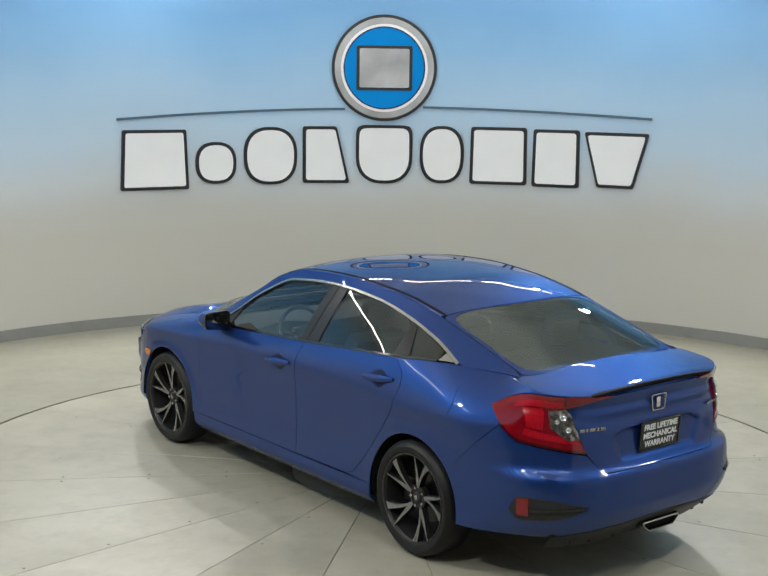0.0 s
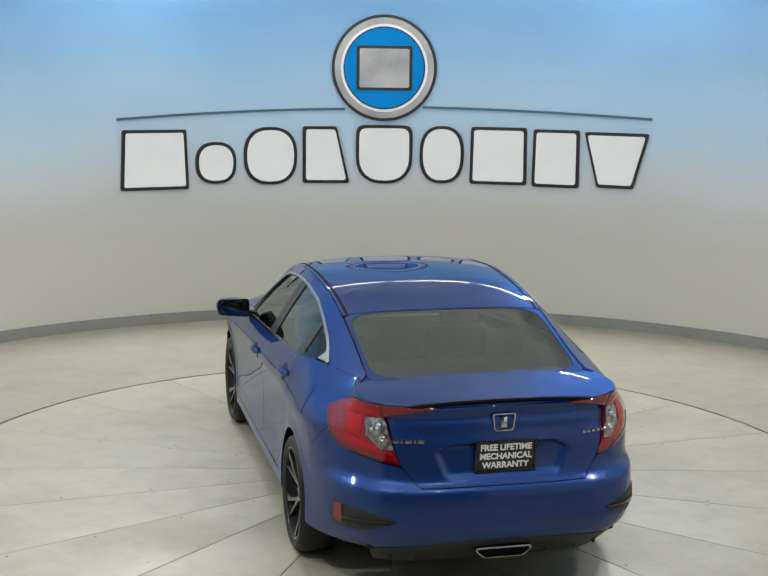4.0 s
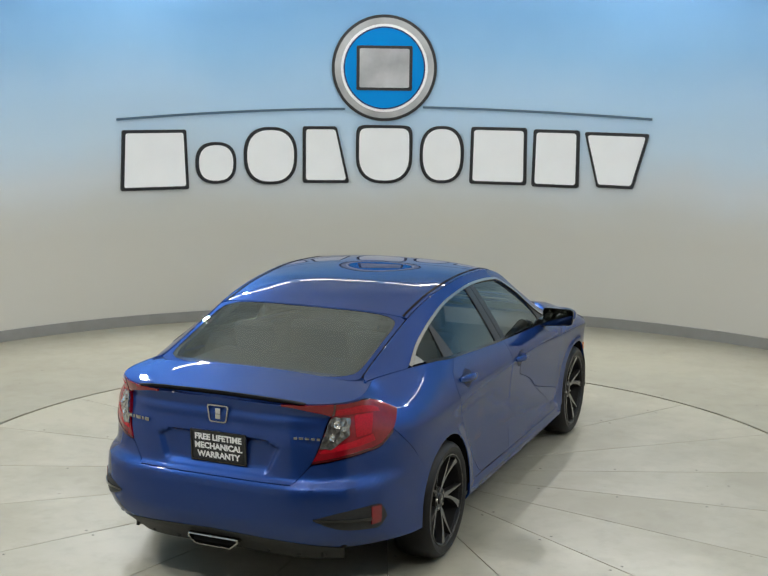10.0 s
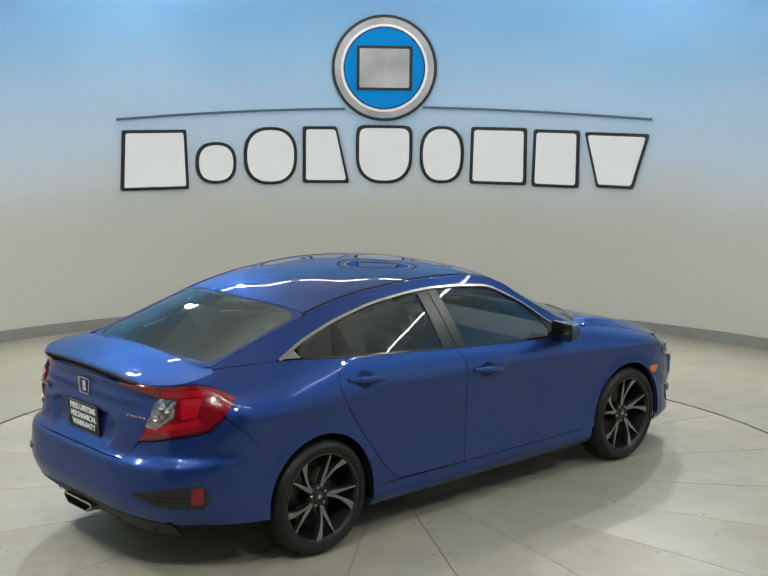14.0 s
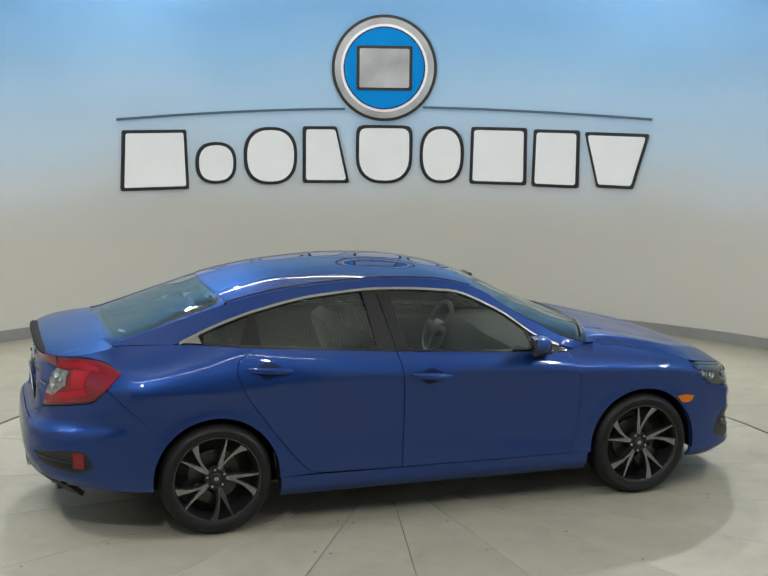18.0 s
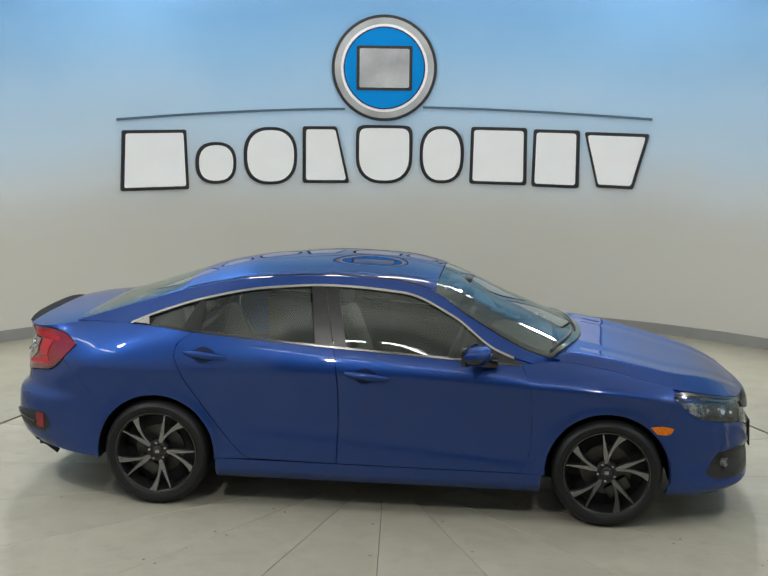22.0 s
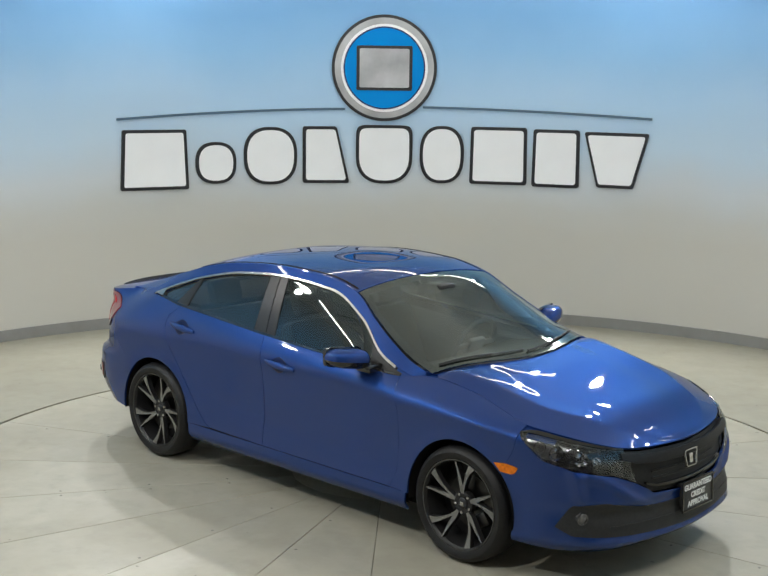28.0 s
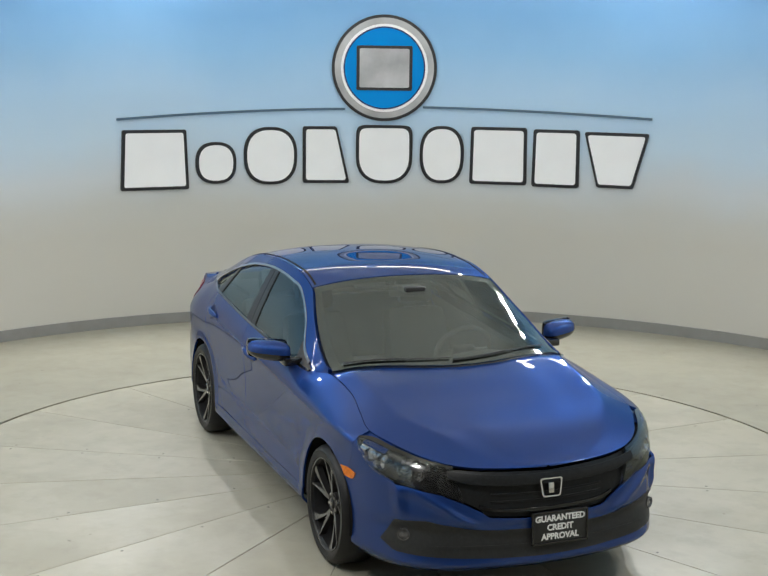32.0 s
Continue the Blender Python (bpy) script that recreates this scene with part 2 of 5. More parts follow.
def curve_fn(xs, ys):
    """A smooth curve through a few control values."""
    xs, ys = np.array(xs, float), np.array(ys, float)
    if xs[0] > xs[-1]:
        xs, ys = xs[::-1], ys[::-1]
    h = np.diff(xs)
    dl = np.diff(ys) / h
    sl = np.zeros(len(xs))
    for i in range(1, len(xs) - 1):
        if dl[i - 1] * dl[i] > 0:
            w1, w2 = 2 * h[i] + h[i - 1], h[i] + 2 * h[i - 1]
            sl[i] = (w1 + w2) / (w1 / dl[i - 1] + w2 / dl[i])
    sl[0], sl[-1] = dl[0], dl[-1]

    def fn(x):
        x = min(max(x, xs[0]), xs[-1])
        i = min(max(int(np.searchsorted(xs, x)) - 1, 0), len(h) - 1)
        t = (x - xs[i]) / h[i]
        return float((2 * t**3 - 3 * t * t + 1) * ys[i] + (t**3 - 2 * t * t + t) * h[i] * sl[i]
                     + (-2 * t**3 + 3 * t * t) * ys[i + 1] + (t**3 - t * t) * h[i] * sl[i + 1])
    return fn


def smoothstep(a, b, x):
    t = min(max((x - a) / (b - a), 0.0), 1.0)
    return t * t * (3 - 2 * t)


def along(points, n, smooth=True):
    """n + 1 points spread evenly by length along a line through the given ones."""
    p = np.array(points, float)
    if len(p) > 2 and smooth:
        q = [p[0]]
        for i in range(len(p) - 1):
            p0, p1, p2, p3 = p[max(i - 1, 0)], p[i], p[i + 1], p[min(i + 2, len(p) - 1)]
            for k in range(1, 13):
                t = k / 12
                q.append(0.5 * (2 * p1 + (p2 - p0) * t + (2 * p0 - 5 * p1 + 4 * p2 - p3) * t * t + (3 * p1 - p0 - 3 * p2 + p3) * t**3))
        p = np.array(q)
    d = np.r_[0, np.cumsum(np.hypot(*np.diff(p, axis=0).T))]
    s = np.linspace(0, d[-1], n + 1)
    return np.c_[np.interp(s, d, p[:, 0]), np.interp(s, d, p[:, 1])]


def coons(bottom, right, top, left, n, m, smooth=True):
    """A grid of plane points between four border lines: bottom and top run left to right, left and right run upwards."""
    b, t = along(bottom, n, smooth), along(top, n, smooth)
    l, r = along(left, m, smooth), along(right, m, smooth)
    g = np.zeros((n + 1, m + 1, 2))
    for i in range(n + 1):
        for j in range(m + 1):
            u, v = i / n, j / m
            g[i, j] = ((1 - v) * b[i] + v * t[i] + (1 - u) * l[j] + u * r[j]
                       - (1 - u) * (1 - v) * b[0] - u * (1 - v) * b[n] - (1 - u) * v * t[0] - u * v * t[n])
    return g


def sheet(bm, grid, fn, side=1, lift=0.0, skirt=0.014):
    """Lays a plane grid on the surface fn and folds its rim inwards."""
    n, m = grid.shape[0], grid.shape[1]
    e = 0.004
    vs, ns = [], []
    for i in range(n):
        row, nr = [], []
        for j in range(m):
            a, z = grid[i, j]
            p = Vector(fn(a, z))
            nv = (Vector(fn(a + e, z)) - Vector(fn(a - e, z))).cross(Vector(fn(a, z + e)) - Vector(fn(a, z - e)))
            nv = nv.normalized() if nv.length > 1e-12 else Vector((0, 0, 1))
            row.append(p)
            nr.append(nv)
        vs.append(row)
        ns.append(nr)
    mid = ns[n // 2][m // 2]
    pm = vs[n // 2][m // 2]
    if mid.dot(Vector((pm.x * 0.25, pm.y, (pm.z - 0.6)))) < 0:
        ns = [[-q for q in r] for r in ns]

    def put(p):
        return bm.verts.new((p.x, p.y * side, p.z))
    top = [[put(vs[i][j] + ns[i][j] * lift) for j in range(m)] for i in range(n)]
    faces = []
    for i in range(n - 1):
        for j in range(m - 1):
            faces.append(bm.faces.new((top[i][j], top[i + 1][j], top[i + 1][j + 1], top[i][j + 1])))
    if skirt:
        rim = [(i, 0) for i in range(n)] + [(n - 1, j) for j in range(1, m)] + [(i, m - 1) for i in range(n - 2, -1, -1)] + [(0, j) for j in range(m - 2, 0, -1)]
        low = [put(vs[i][j] + ns[i][j] * (lift - skirt)) for i, j in rim]
        up = [top[i][j] for i, j in rim]
        rings = [up, low]
        if skirt > 0.010:
            # a rolled edge between the skin and its folded rim
            roll = []
            for i, j in rim:
                o = Vector()
                if i in (0, n - 1):
                    o += (vs[i][j] - vs[1 if i == 0 else n - 2][j]).normalized()
                if j in (0, m - 1):
                    o += (vs[i][j] - vs[i][1 if j == 0 else m - 2]).normalized()
                roll.append(put(vs[i][j] + o * 0.0013 + ns[i][j] * (lift - 0.0016)))
            rings = [up, roll, low]
        for ra, rb in zip(rings, rings[1:]):
            for k in range(len(rim)):
                k2 = (k + 1) % len(rim)
                faces.append(bm.faces.new((ra[k2], ra[k], rb[k], rb[k2])))
    bmesh.ops.recalc_face_normals(bm, faces=faces)
    c = faces[(n - 1) // 2 * (m - 1) + (m - 1) // 2]
    c.normal_update()
    nn = ns[n // 2][m // 2]
    if c.normal.dot(Vector((nn.x, nn.y * side, nn.z))) < 0:
        bmesh.ops.reverse_faces(bm, faces=faces)
    return bm


# ---- the room ----
WALL_C = (0.068, 0.040)
WALL_R = 5.317
FLOOR_R = 3.028
CEIL_Z = 4.3


def wall_point(deg, z, inset=0.0):
    """A place on the curved wall: degrees from straight ahead, height, and metres out from the wall."""
    a = radians(deg)
    return Vector((WALL_C[0] + (WALL_R - inset) * math.sin(a), WALL_C[1] + (WALL_R - inset) * math.cos(a), z))


def arc_band(r0, r1, z0, z1, a0, a1, n):
    bm = bmesh.new()
    rows = []
    for i in range(n + 1):
        a = radians(a0 + (a1 - a0) * i / n)
        s, c = math.sin(a), math.cos(a)
        rows.append([bm.verts.new((WALL_C[0] + r * s, WALL_C[1] + r * c, z)) for r, z in ((r0, z0), (r1, z0), (r1, z1), (r0, z1))])
    for i in range(n):
        for j in range(4):
            bm.faces.new((rows[i][j], rows[i + 1][j], rows[i + 1][(j + 1) % 4], rows[i][(j + 1) % 4]))
    bm.faces.new(rows[0])
    bm.faces.new(rows[-1][::-1])
    bmesh.ops.recalc_face_normals(bm, faces=bm.faces)
    return bm


def build_room():
    bm = arc_band(WALL_R, WALL_R + 0.15, 0.0, CEIL_Z, -157, 157, 180)
    tagged(mesh_ob("wall_curved", bm, WALL), "smooth curved showroom wall, grey fading into painted sky", "wall", kind="structure")
    bm = arc_band(WALL_R - 0.022, WALL_R - 0.001, 0.0, 0.107, -157, 157, 180)
    tagged(mesh_ob("baseboard", bm, BASE_GREY), "grey baseboard along the curved wall", "baseboard", kind="structure")
    # floor with a round opening for the turntable
    bm = bmesh.new()
    n = 120
    inner = [bm.verts.new((FLOOR_R * math.cos(2 * math.pi * i / n), FLOOR_R * math.sin(2 * math.pi * i / n), 0)) for i in range(n)]
    outer = []
    for i in range(n):
        a = 2 * math.pi * i / n
        c, s = math.cos(a), math.sin(a)
        k = min(9.0 / max(abs(c), 1e-6), 14.0 / max(abs(s), 1e-6))
        outer.append(bm.verts.new((k * c, k * s, 0)))
    for i in range(n):
        bm.faces.new((inner[i], outer[i], outer[(i + 1) % n], inner[(i + 1) % n]))
    drop = [bm.verts.new((v.co.x, v.co.y, -0.2)) for v in inner]
    for i in range(n):
        bm.faces.new((inner[(i + 1) % n], drop[(i + 1) % n], drop[i], inner[i]))
    bm.faces.new(drop)
    bmesh.ops.recalc_face_normals(bm, faces=bm.faces)
    tagged(mesh_ob("floor", bm, CONCRETE), "polished grey concrete showroom floor", "floor", kind="structure")
    # plain unseen walls and ceiling that close the place, kept light to bounce fill
    for name, b in (("wall_west", (-6.2, -6.05, -13, 1.0, 0, CEIL_Z)), ("wall_east", (6.05, 6.2, -13, 1.0, 0, CEIL_Z)),
                    ("wall_south", (-6.2, 6.2, -13.15, -13.0, 0, CEIL_Z))):
        tagged(mesh_ob(name, box(bmesh.new(), *b), BACK_WALL, smooth=False), "plain light grey wall", "wall", kind="structure")
    for name, b in (("wall_return_west", (-6.2, -1.96, -5.02, -4.82, 0, CEIL_Z)), ("wall_return_east", (2.09, 6.2, -5.02, -4.82, 0, CEIL_Z))):
        tagged(mesh_ob(name, box(bmesh.new(), *b), BACK_WALL, smooth=False), "plain light grey wall return", "wall", kind="structure")
    tagged(mesh_ob("ceiling", box(bmesh.new(), -6.3, 6.3, -13.2, 6.3, CEIL_Z, CEIL_Z + 0.15), CEILING, smooth=False), "plain light grey ceiling", "ceiling", kind="structure")


def build_turntable():
    """Twenty wedge panels round a centre plate, with fine joints and screws."""
    root = new("turntable")
    tagged(root, "round flush concrete turntable under the car", "turntable")
    r1, r0 = FLOOR_R - 0.026, 0.62
    n = 8
    a0, a1 = 0.0, radians(18)
    bm = bmesh.new()

    def loop(g, z):
        out = []
        for i in range(n + 1):
            a = a0 + (a1 - a0) * i / n
            out.append((r1 - g, a, z))
        for i in range(n + 1):
            a = a1 - (a1 - a0) * i / n
            out.append((r0 + g, a, z))
        vs = []
        for r, a, zz in out:
            da = (0.0015 + g) / r
            aa = min(max(a, a0 + da), a1 - da)
            vs.append(bm.verts.new((r * math.cos(aa), r * math.sin(aa), zz)))
        return vs
    top, edge, low = loop(0.0025, 0.0), loop(0.0, -0.003), loop(0.0, -0.05)
    k = len(top)
    bm.faces.new(top)
    for p, q in ((top, edge), (edge, low)):
        for i in range(k):
            bm.faces.new((p[i], q[i], q[(i + 1) % k], p[(i + 1) % k]))
    bmesh.ops.recalc_face_normals(bm, faces=bm.faces)
    first = part("panel", bm, CONCRETE_TABLE, root, smooth=False)
    screw = lathe([(0.0, 0.0009), (0.008, 0.0009), (0.009, 0.0)], 8, "z")
    screw_ob = part("screw", screw, SCREW, root)
    for i in range(20):
        a = radians(5.5 + 18 * i)
        ob = first if i == 0 else new("panel", first.data)
        ob.parent = root
        ob.matrix_basis = Matrix.Rotation(a, 4, "Z")
        for j, r in enumerate((1.05, 1.55, 2.1, 2.62)):
            for side_k in (-1, 1):
                if (i * 7 + j * 5 + side_k * 2) % 5 < 3:
                    continue
                sc = screw_ob if screw_ob.matrix_basis.translation.length == 0 else new("screw", screw_ob.data)
                sc.parent = root
                b = a + side_k * 0.045 / r
                sc.matrix_basis = Matrix.Translation((r * math.cos(b), r * math.sin(b), 0.0))
    part("centre_plate", lathe([(0, 0.0), (0.61, 0.0), (0.616, -0.004), (0.616, -0.05)], 60, "z"), CONCRETE_TABLE, root)
    part("sub_deck", lathe([(0, -0.006), (r1 - 0.01, -0.006), (r1 - 0.01, -0.10), (0, -0.10)], 90, "z"), JOINT, root)
    part("ring_joint", lathe([(r1 - 0.012, -0.035), (FLOOR_R - 0.001, -0.035)], 120, "z"), RING_JOINT, root)
    return root


# ---- lamps ----
def lamp(at, target, watts, size, cone):
    """A round spotlight with a glowing lens, on a stem from the ceiling."""
    root = new("ceiling_spot")
    root.location = at
    tagged(root, "white round ceiling spotlight on a stem", "lamp", group="ceiling spotlights")
    part("housing", lathe([(0, 0.10), (0.09, 0.10), (0.105, 0.06), (0.11, 0.0), (0.10, 0.0), (0.095, 0.05), (0, 0.06)], 24, "z"), FIXTURE, root)
    part("lens", lathe([(0.082, 0.048), (0.076, 0.034), (0.055, 0.018), (0.028, 0.010), (0, 0.008)], 24, "z"), LENS, root, "glowing domed lens")
    part("stem", lathe([(0, CEIL_Z - at[2]), (0.012, CEIL_Z - at[2]), (0.012, 0.095), (0, 0.095)], 10, "z"), FIXTURE, root)
    data = bpy.data.lights.new("bulb", "SPOT")
    data.energy, data.shadow_soft_size = watts, size
    data.spot_size, data.spot_blend = radians(cone), 0.5
    data.color = (1.0, 0.985, 0.925)
    ob = new("bulb", data)
    ob.parent = root
    d = Vector(target) - Vector(at)
    ob.matrix_local = Matrix.Translation((0, 0, -size - 0.06)) @ d.to_track_quat("-Z", "Y").to_matrix().to_4x4()
    return root


def tube_light(x0, y0, x1, y1, z):
    d = Vector((x1 - x0, y1 - y0, 0))
    root = new("tube_light")
    root.matrix_basis = Matrix.Translation(((x0 + x1) / 2, (y0 + y1) / 2, z)) @ Matrix.Rotation(math.atan2(d.y, d.x), 4, "Z")
    tagged(root, "white ceiling fixture with glowing fluorescent tube", "lamp", group="ceiling tube lights")
    h = d.length / 2
    part("housing", box(bmesh.new(), -h, h, -0.014, 0.014, 0.03, 0.055, 0.004), FIXTURE, root)
    tube = lathe([(0, -h + 0.03), (0.018, -h + 0.03), (0.018, h - 0.03), (0, h - 0.03)], 12, "y")
    bmesh.ops.rotate(tube, verts=tube.verts, matrix=Matrix.Rotation(math.pi / 2, 3, "Z"))
    part("tube", tube, TUBE, root)
    for k in (-0.8, 0.8):
        wire = lathe([(0, CEIL_Z - z), (0.004, CEIL_Z - z), (0.004, 0.065), (0, 0.065)], 6, "z")
        bmesh.ops.translate(wire, vec=(k * h, 0, 0), verts=wire.verts)
        part("wire", wire, FIXTURE, root)
    return root


def build_lamps():
    """A ring of spots and tubes under the ceiling, all round the turntable."""
    z = 3.78
    for sx in (-1, 1):
        for x, y in ((2.20, 4.30), (2.90, 3.85)):
            lamp((sx * x, y, z), (sx * x * 0.15, 0.0, 0.3), REAR_WATTS, 0.05, 125)
        lamp((sx * 4.10, 0.1, z), (0.0, 0.6, 0.3), SIDE_WATTS, 0.05, 140)
        for x, y in ((1.30, -4.35), (3.55, -1.9)):
            lamp((sx * x, y, z), (sx * x * 0.3, 1.8, 0.6), FRONT_WATTS * (0.46 if sx > 0 else 0.92), 0.05, 150)
    for k in range(4):
        tube_light(-2.62 + 1.32 * k, 4.32, -1.40 + 1.32 * k, 4.32, z)
    for k in range(3):
        tube_light(-1.93 + 1.32 * k, -3.7, -0.71 + 1.32 * k, -3.7, z)
    for sx in (-1, 1):
        for k in range(3):
            tube_light(sx * 4.05, -2.9 + 1.5 * k, sx * 4.05, -1.7 + 1.5 * k, z)


# ---- sign on the wall ----
K_DEG = 180 / math.pi / WALL_R


def wall_frame(deg, z, stand):
    """A flat frame tangent to the wall: x along it, y up, z out into the room."""
    a = radians(deg)
    return Matrix.Translation(wall_point(deg, z, stand)) @ Matrix(((math.cos(a), 0, -math.sin(a), 0), (-math.sin(a), 0, -math.cos(a), 0), (0, 1, 0, 0), (0, 0, 0, 1)))


def slab(bm, outline_pts, z0, z1):
    f = [bm.verts.new((x, y, z1)) for x, y in outline_pts]
    b = [bm.verts.new((x, y, z0)) for x, y in outline_pts]
    k = len(f)
    bm.faces.new(f)
    bm.faces.new(b[::-1])
    for i in range(k):
        bm.faces.new((f[(i + 1) % k], f[i], b[i], b[(i + 1) % k]))
    bmesh.ops.recalc_face_normals(bm, faces=bm.faces)
    return bm


def rounded(w, h, r, n=5):
    out = []
    for cx, cy, s in ((1, 1, 0), (-1, 1, 90), (-1, -1, 180), (1, -1, 270)):
        for i in range(n + 1):
            t = radians(s + 90 * i / n)
            out.append((cx * (w / 2 - r) + r * math.cos(t), cy * (h / 2 - r) + r * math.sin(t)))
    return out


def build_sign():
    # a row of raised white blocks with black rims, where the brand name stands
    blocks = ((-30.98, 1.386, -23.31, 1.991), (-22.52, 1.434, -17.93, 1.862), (-17.06, 1.419, -11.03, 2.015), (-10.38, 1.432, -5.06, 2.024), (-4.34, 1.431, 2.08, 2.043),
              (2.92, 1.443, 7.94, 2.042), (8.62, 1.445, 15.1, 2.04), (15.68, 1.437, 21.02, 2.029), (21.48, 1.457, 28.71, 2.017))

    def shape(kind, w, h):
        """A plain outline: tapered, round, wide-footed, round-footed, straight or wide-topped."""
        top, foot, lean, r = {"taper": (0.93, 1.0, 0.0, 0.02), "wide_foot": (0.72, 1.0, -0.14, 0.03), "straight": (0.97, 1.0, 0.0, 0.03), "wide_top": (1.0, 0.56, 0.0, 0.03)}.get(kind, (1, 1, 0, 0.03))
        if kind in ("round", "round_foot"):
            out = []
            for i in range(48):
                t = 2 * math.pi * i / 48
                e = 0.8 if kind == "round" or math.sin(t) < 0 else 0.25
                out.append((w / 2 * math.copysign(abs(math.cos(t)) ** e, math.cos(t)), h / 2 * math.copysign(abs(math.sin(t)) ** e, math.sin(t))))
            return out
        return [(x * (foot + (top - foot) * (y / h + 0.5)) + lean * w * (y / h + 0.5), y) for x, y in rounded(w, h, r)]
    kinds = ("taper", "round", "round", "wide_foot", "round_foot", "round", "straight", "straight", "wide_top")
    for kind, (a0, z0, a1, z1) in zip(kinds, blocks):
        w, h = (a1 - a0) / K_DEG, z1 - z0
        root = new("sign_block")
        root.matrix_basis = wall_frame((a0 + a1) / 2, (z0 + z1) / 2, w * w / 8 / WALL_R + 0.004)
        tagged(root, "raised white sign block with a black rim on the wall", "sign", group="wall sign blocks")
        part("rim", slab(bmesh.new(), shape(kind, w, h), -0.02, 0.02), SIGN_BLACK, root, smooth=False)
        part("face", slab(bmesh.new(), shape(kind, w - 0.070, h - 0.064), -0.01, 0.026), SIGN_WHITE, root, smooth=False)
    root = new("sign_emblem")
    root.matrix_basis = wall_frame(-1.23, 2.631, 0.04) @ Matrix.Scale(0.965, 4)
    tagged(root, "round steel-rimmed blue emblem with a silver shield on the wall", "sign")

    def disc(r, n=72):
        return [(r * math.cos(2 * math.pi * i / n), r * math.sin(2 * math.pi * i / n)) for i in range(n)]
    notch = rounded(0.60, 0.475, 0.02)
    for nm, o, z0, z1, m in (("back_disc", disc(0.566), -0.03, 0.010, SIGN_BLACK), ("steel_ring", disc(0.534), 0.0, 0.018, SIGN_STEEL), ("white_ring", disc(0.468), 0.0, 0.021, SIGN_WHITE), ("inner_ring", disc(0.440), 0.0, 0.024, SIGN_NAVY),
                             ("blue_disc", disc(0.424), 0.0, 0.028, SIGN_BLUE), ("shield_rim", notch, 0.0, 0.036, SIGN_BLACK), ("shield", [(x * 0.89 + 0.0004, y * 0.87) for x, y in notch], 0.0, 0.042, SIGN_STEEL)):
        part(nm, slab(bmesh.new(), o, z0, z1), m, root, smooth=False)
    for a0, a1, z0, z1 in ((-31.26, -5.6, 2.097, 2.206), (3.2, 28.89, 2.232, 2.162)):
        bm = bmesh.new()
        rows = []
        for i in range(25):
            t = i / 24
            z = z0 + (z1 - z0) * (1 - (1 - t) ** 1.5 if z1 > z0 else t ** 1.5)
            rows.append([bm.verts.new(wall_point(a0 + (a1 - a0) * t, z + dz, k)) for dz, k in ((-0.012, 0.001), (0.012, 0.001), (0.012, 0.02), (-0.012, 0.02))])
        for i in range(24):
            for j in range(4):
                bm.faces.new((rows[i][j], rows[i + 1][j], rows[i + 1][(j + 1) % 4], rows[i][(j + 1) % 4]))
        bm.faces.new(rows[0])
        bm.faces.new(rows[-1])
        bmesh.ops.recalc_face_normals(bm, faces=bm.faces)
        tagged(mesh_ob("sign_rail", bm, SIGN_LINE, smooth=False), "thin dark blue rail along the wall sign", "sign", group="sign rails")


build_room()
turntable = build_turntable()
build_lamps()
build_sign()


# ---- the car ----
HALF = 0.895
FX, FA, FM, FN = 1.25, 0.985, 2.6, 4.6
RX, RA, RM, RN = -1.45, 0.935, 2.6, 4.0


def arc_table(a, m, n):
    t = np.linspace(0, math.pi / 2, 1500)
    x, y = a * np.sin(t) ** (2 / m), HALF * np.cos(t) ** (2 / n)
    s = np.r_[0, np.cumsum(np.hypot(np.diff(x), np.diff(y)))]
    return s, x, y


F_TAB, R_TAB = arc_table(FA, FM, FN), arc_table(RA, RM, RN)
UF, UR = FX + F_TAB[0][-1], RX - R_TAB[0][-1]


def outline(u):
    if u > FX:
        s, x, y = F_TAB
        d = min(u - FX, s[-1])
        q = (FX + float(np.interp(d, s, x)), float(np.interp(d, s, y)))
        return (q[0], q[1] - (u - UF)) if u > UF else q
    if u < RX:
        s, x, y = R_TAB
        d = min(RX - u, s[-1])
        q = (RX - float(np.interp(d, s, x)), float(np.interp(d, s, y)))
        return (q[0], q[1] - (UR - u)) if u < UR else q
    return u, HALF


def u_front(y):
    s, x, yy = F_TAB
    return FX + float(np.interp(-y, -yy, s))


def u_rear(y):
    s, x, yy = R_TAB
    return RX - float(np.interp(-y, -yy, s))


CREASE = curve_fn((-2.1, -1.7, -1.3, -0.9, 0.0, 1.0, 1.5, 1.8, 2.1), (0.88, 0.845, 0.835, 0.865, 0.865, 0.82, 0.795, 0.755, 0.70))
Z_TOP = curve_fn((UR, -2.6, -2.3, -1.9, -1.5, -1.13, -0.335, 0.56, 0.85, 1.0, 1.3, 1.55, 1.73, 1.95, 2.2, 2.5, UF),
                 (1.062, 1.064, 1.072, 1.082, 1.090, 1.068, 1.009, 0.955, 0.938, 0.955, 0.920, 0.868, 0.826, 0.788, 0.752, 0.716, 0.700))
D_TOP = curve_fn((-2.3, -1.9, -1.7, -1.4, -1.1, -0.3, 0.5, 0.8, 1.0, 1.3, 1.55, 1.75, 2.3),
                 (0.22, 0.235, 0.205, 0.13, 0.075, 0.062, 0.065, 0.08, 0.165, 0.175, 0.135, 0.085, 0.06))
D_LOW = curve_fn((0.16, 0.20, 0.25, 0.30, 0.38, 0.55, 0.70, 0.80), (-0.09, -0.045, -0.012, -0.014, -0.018, -0.021, -0.013, 0.0))
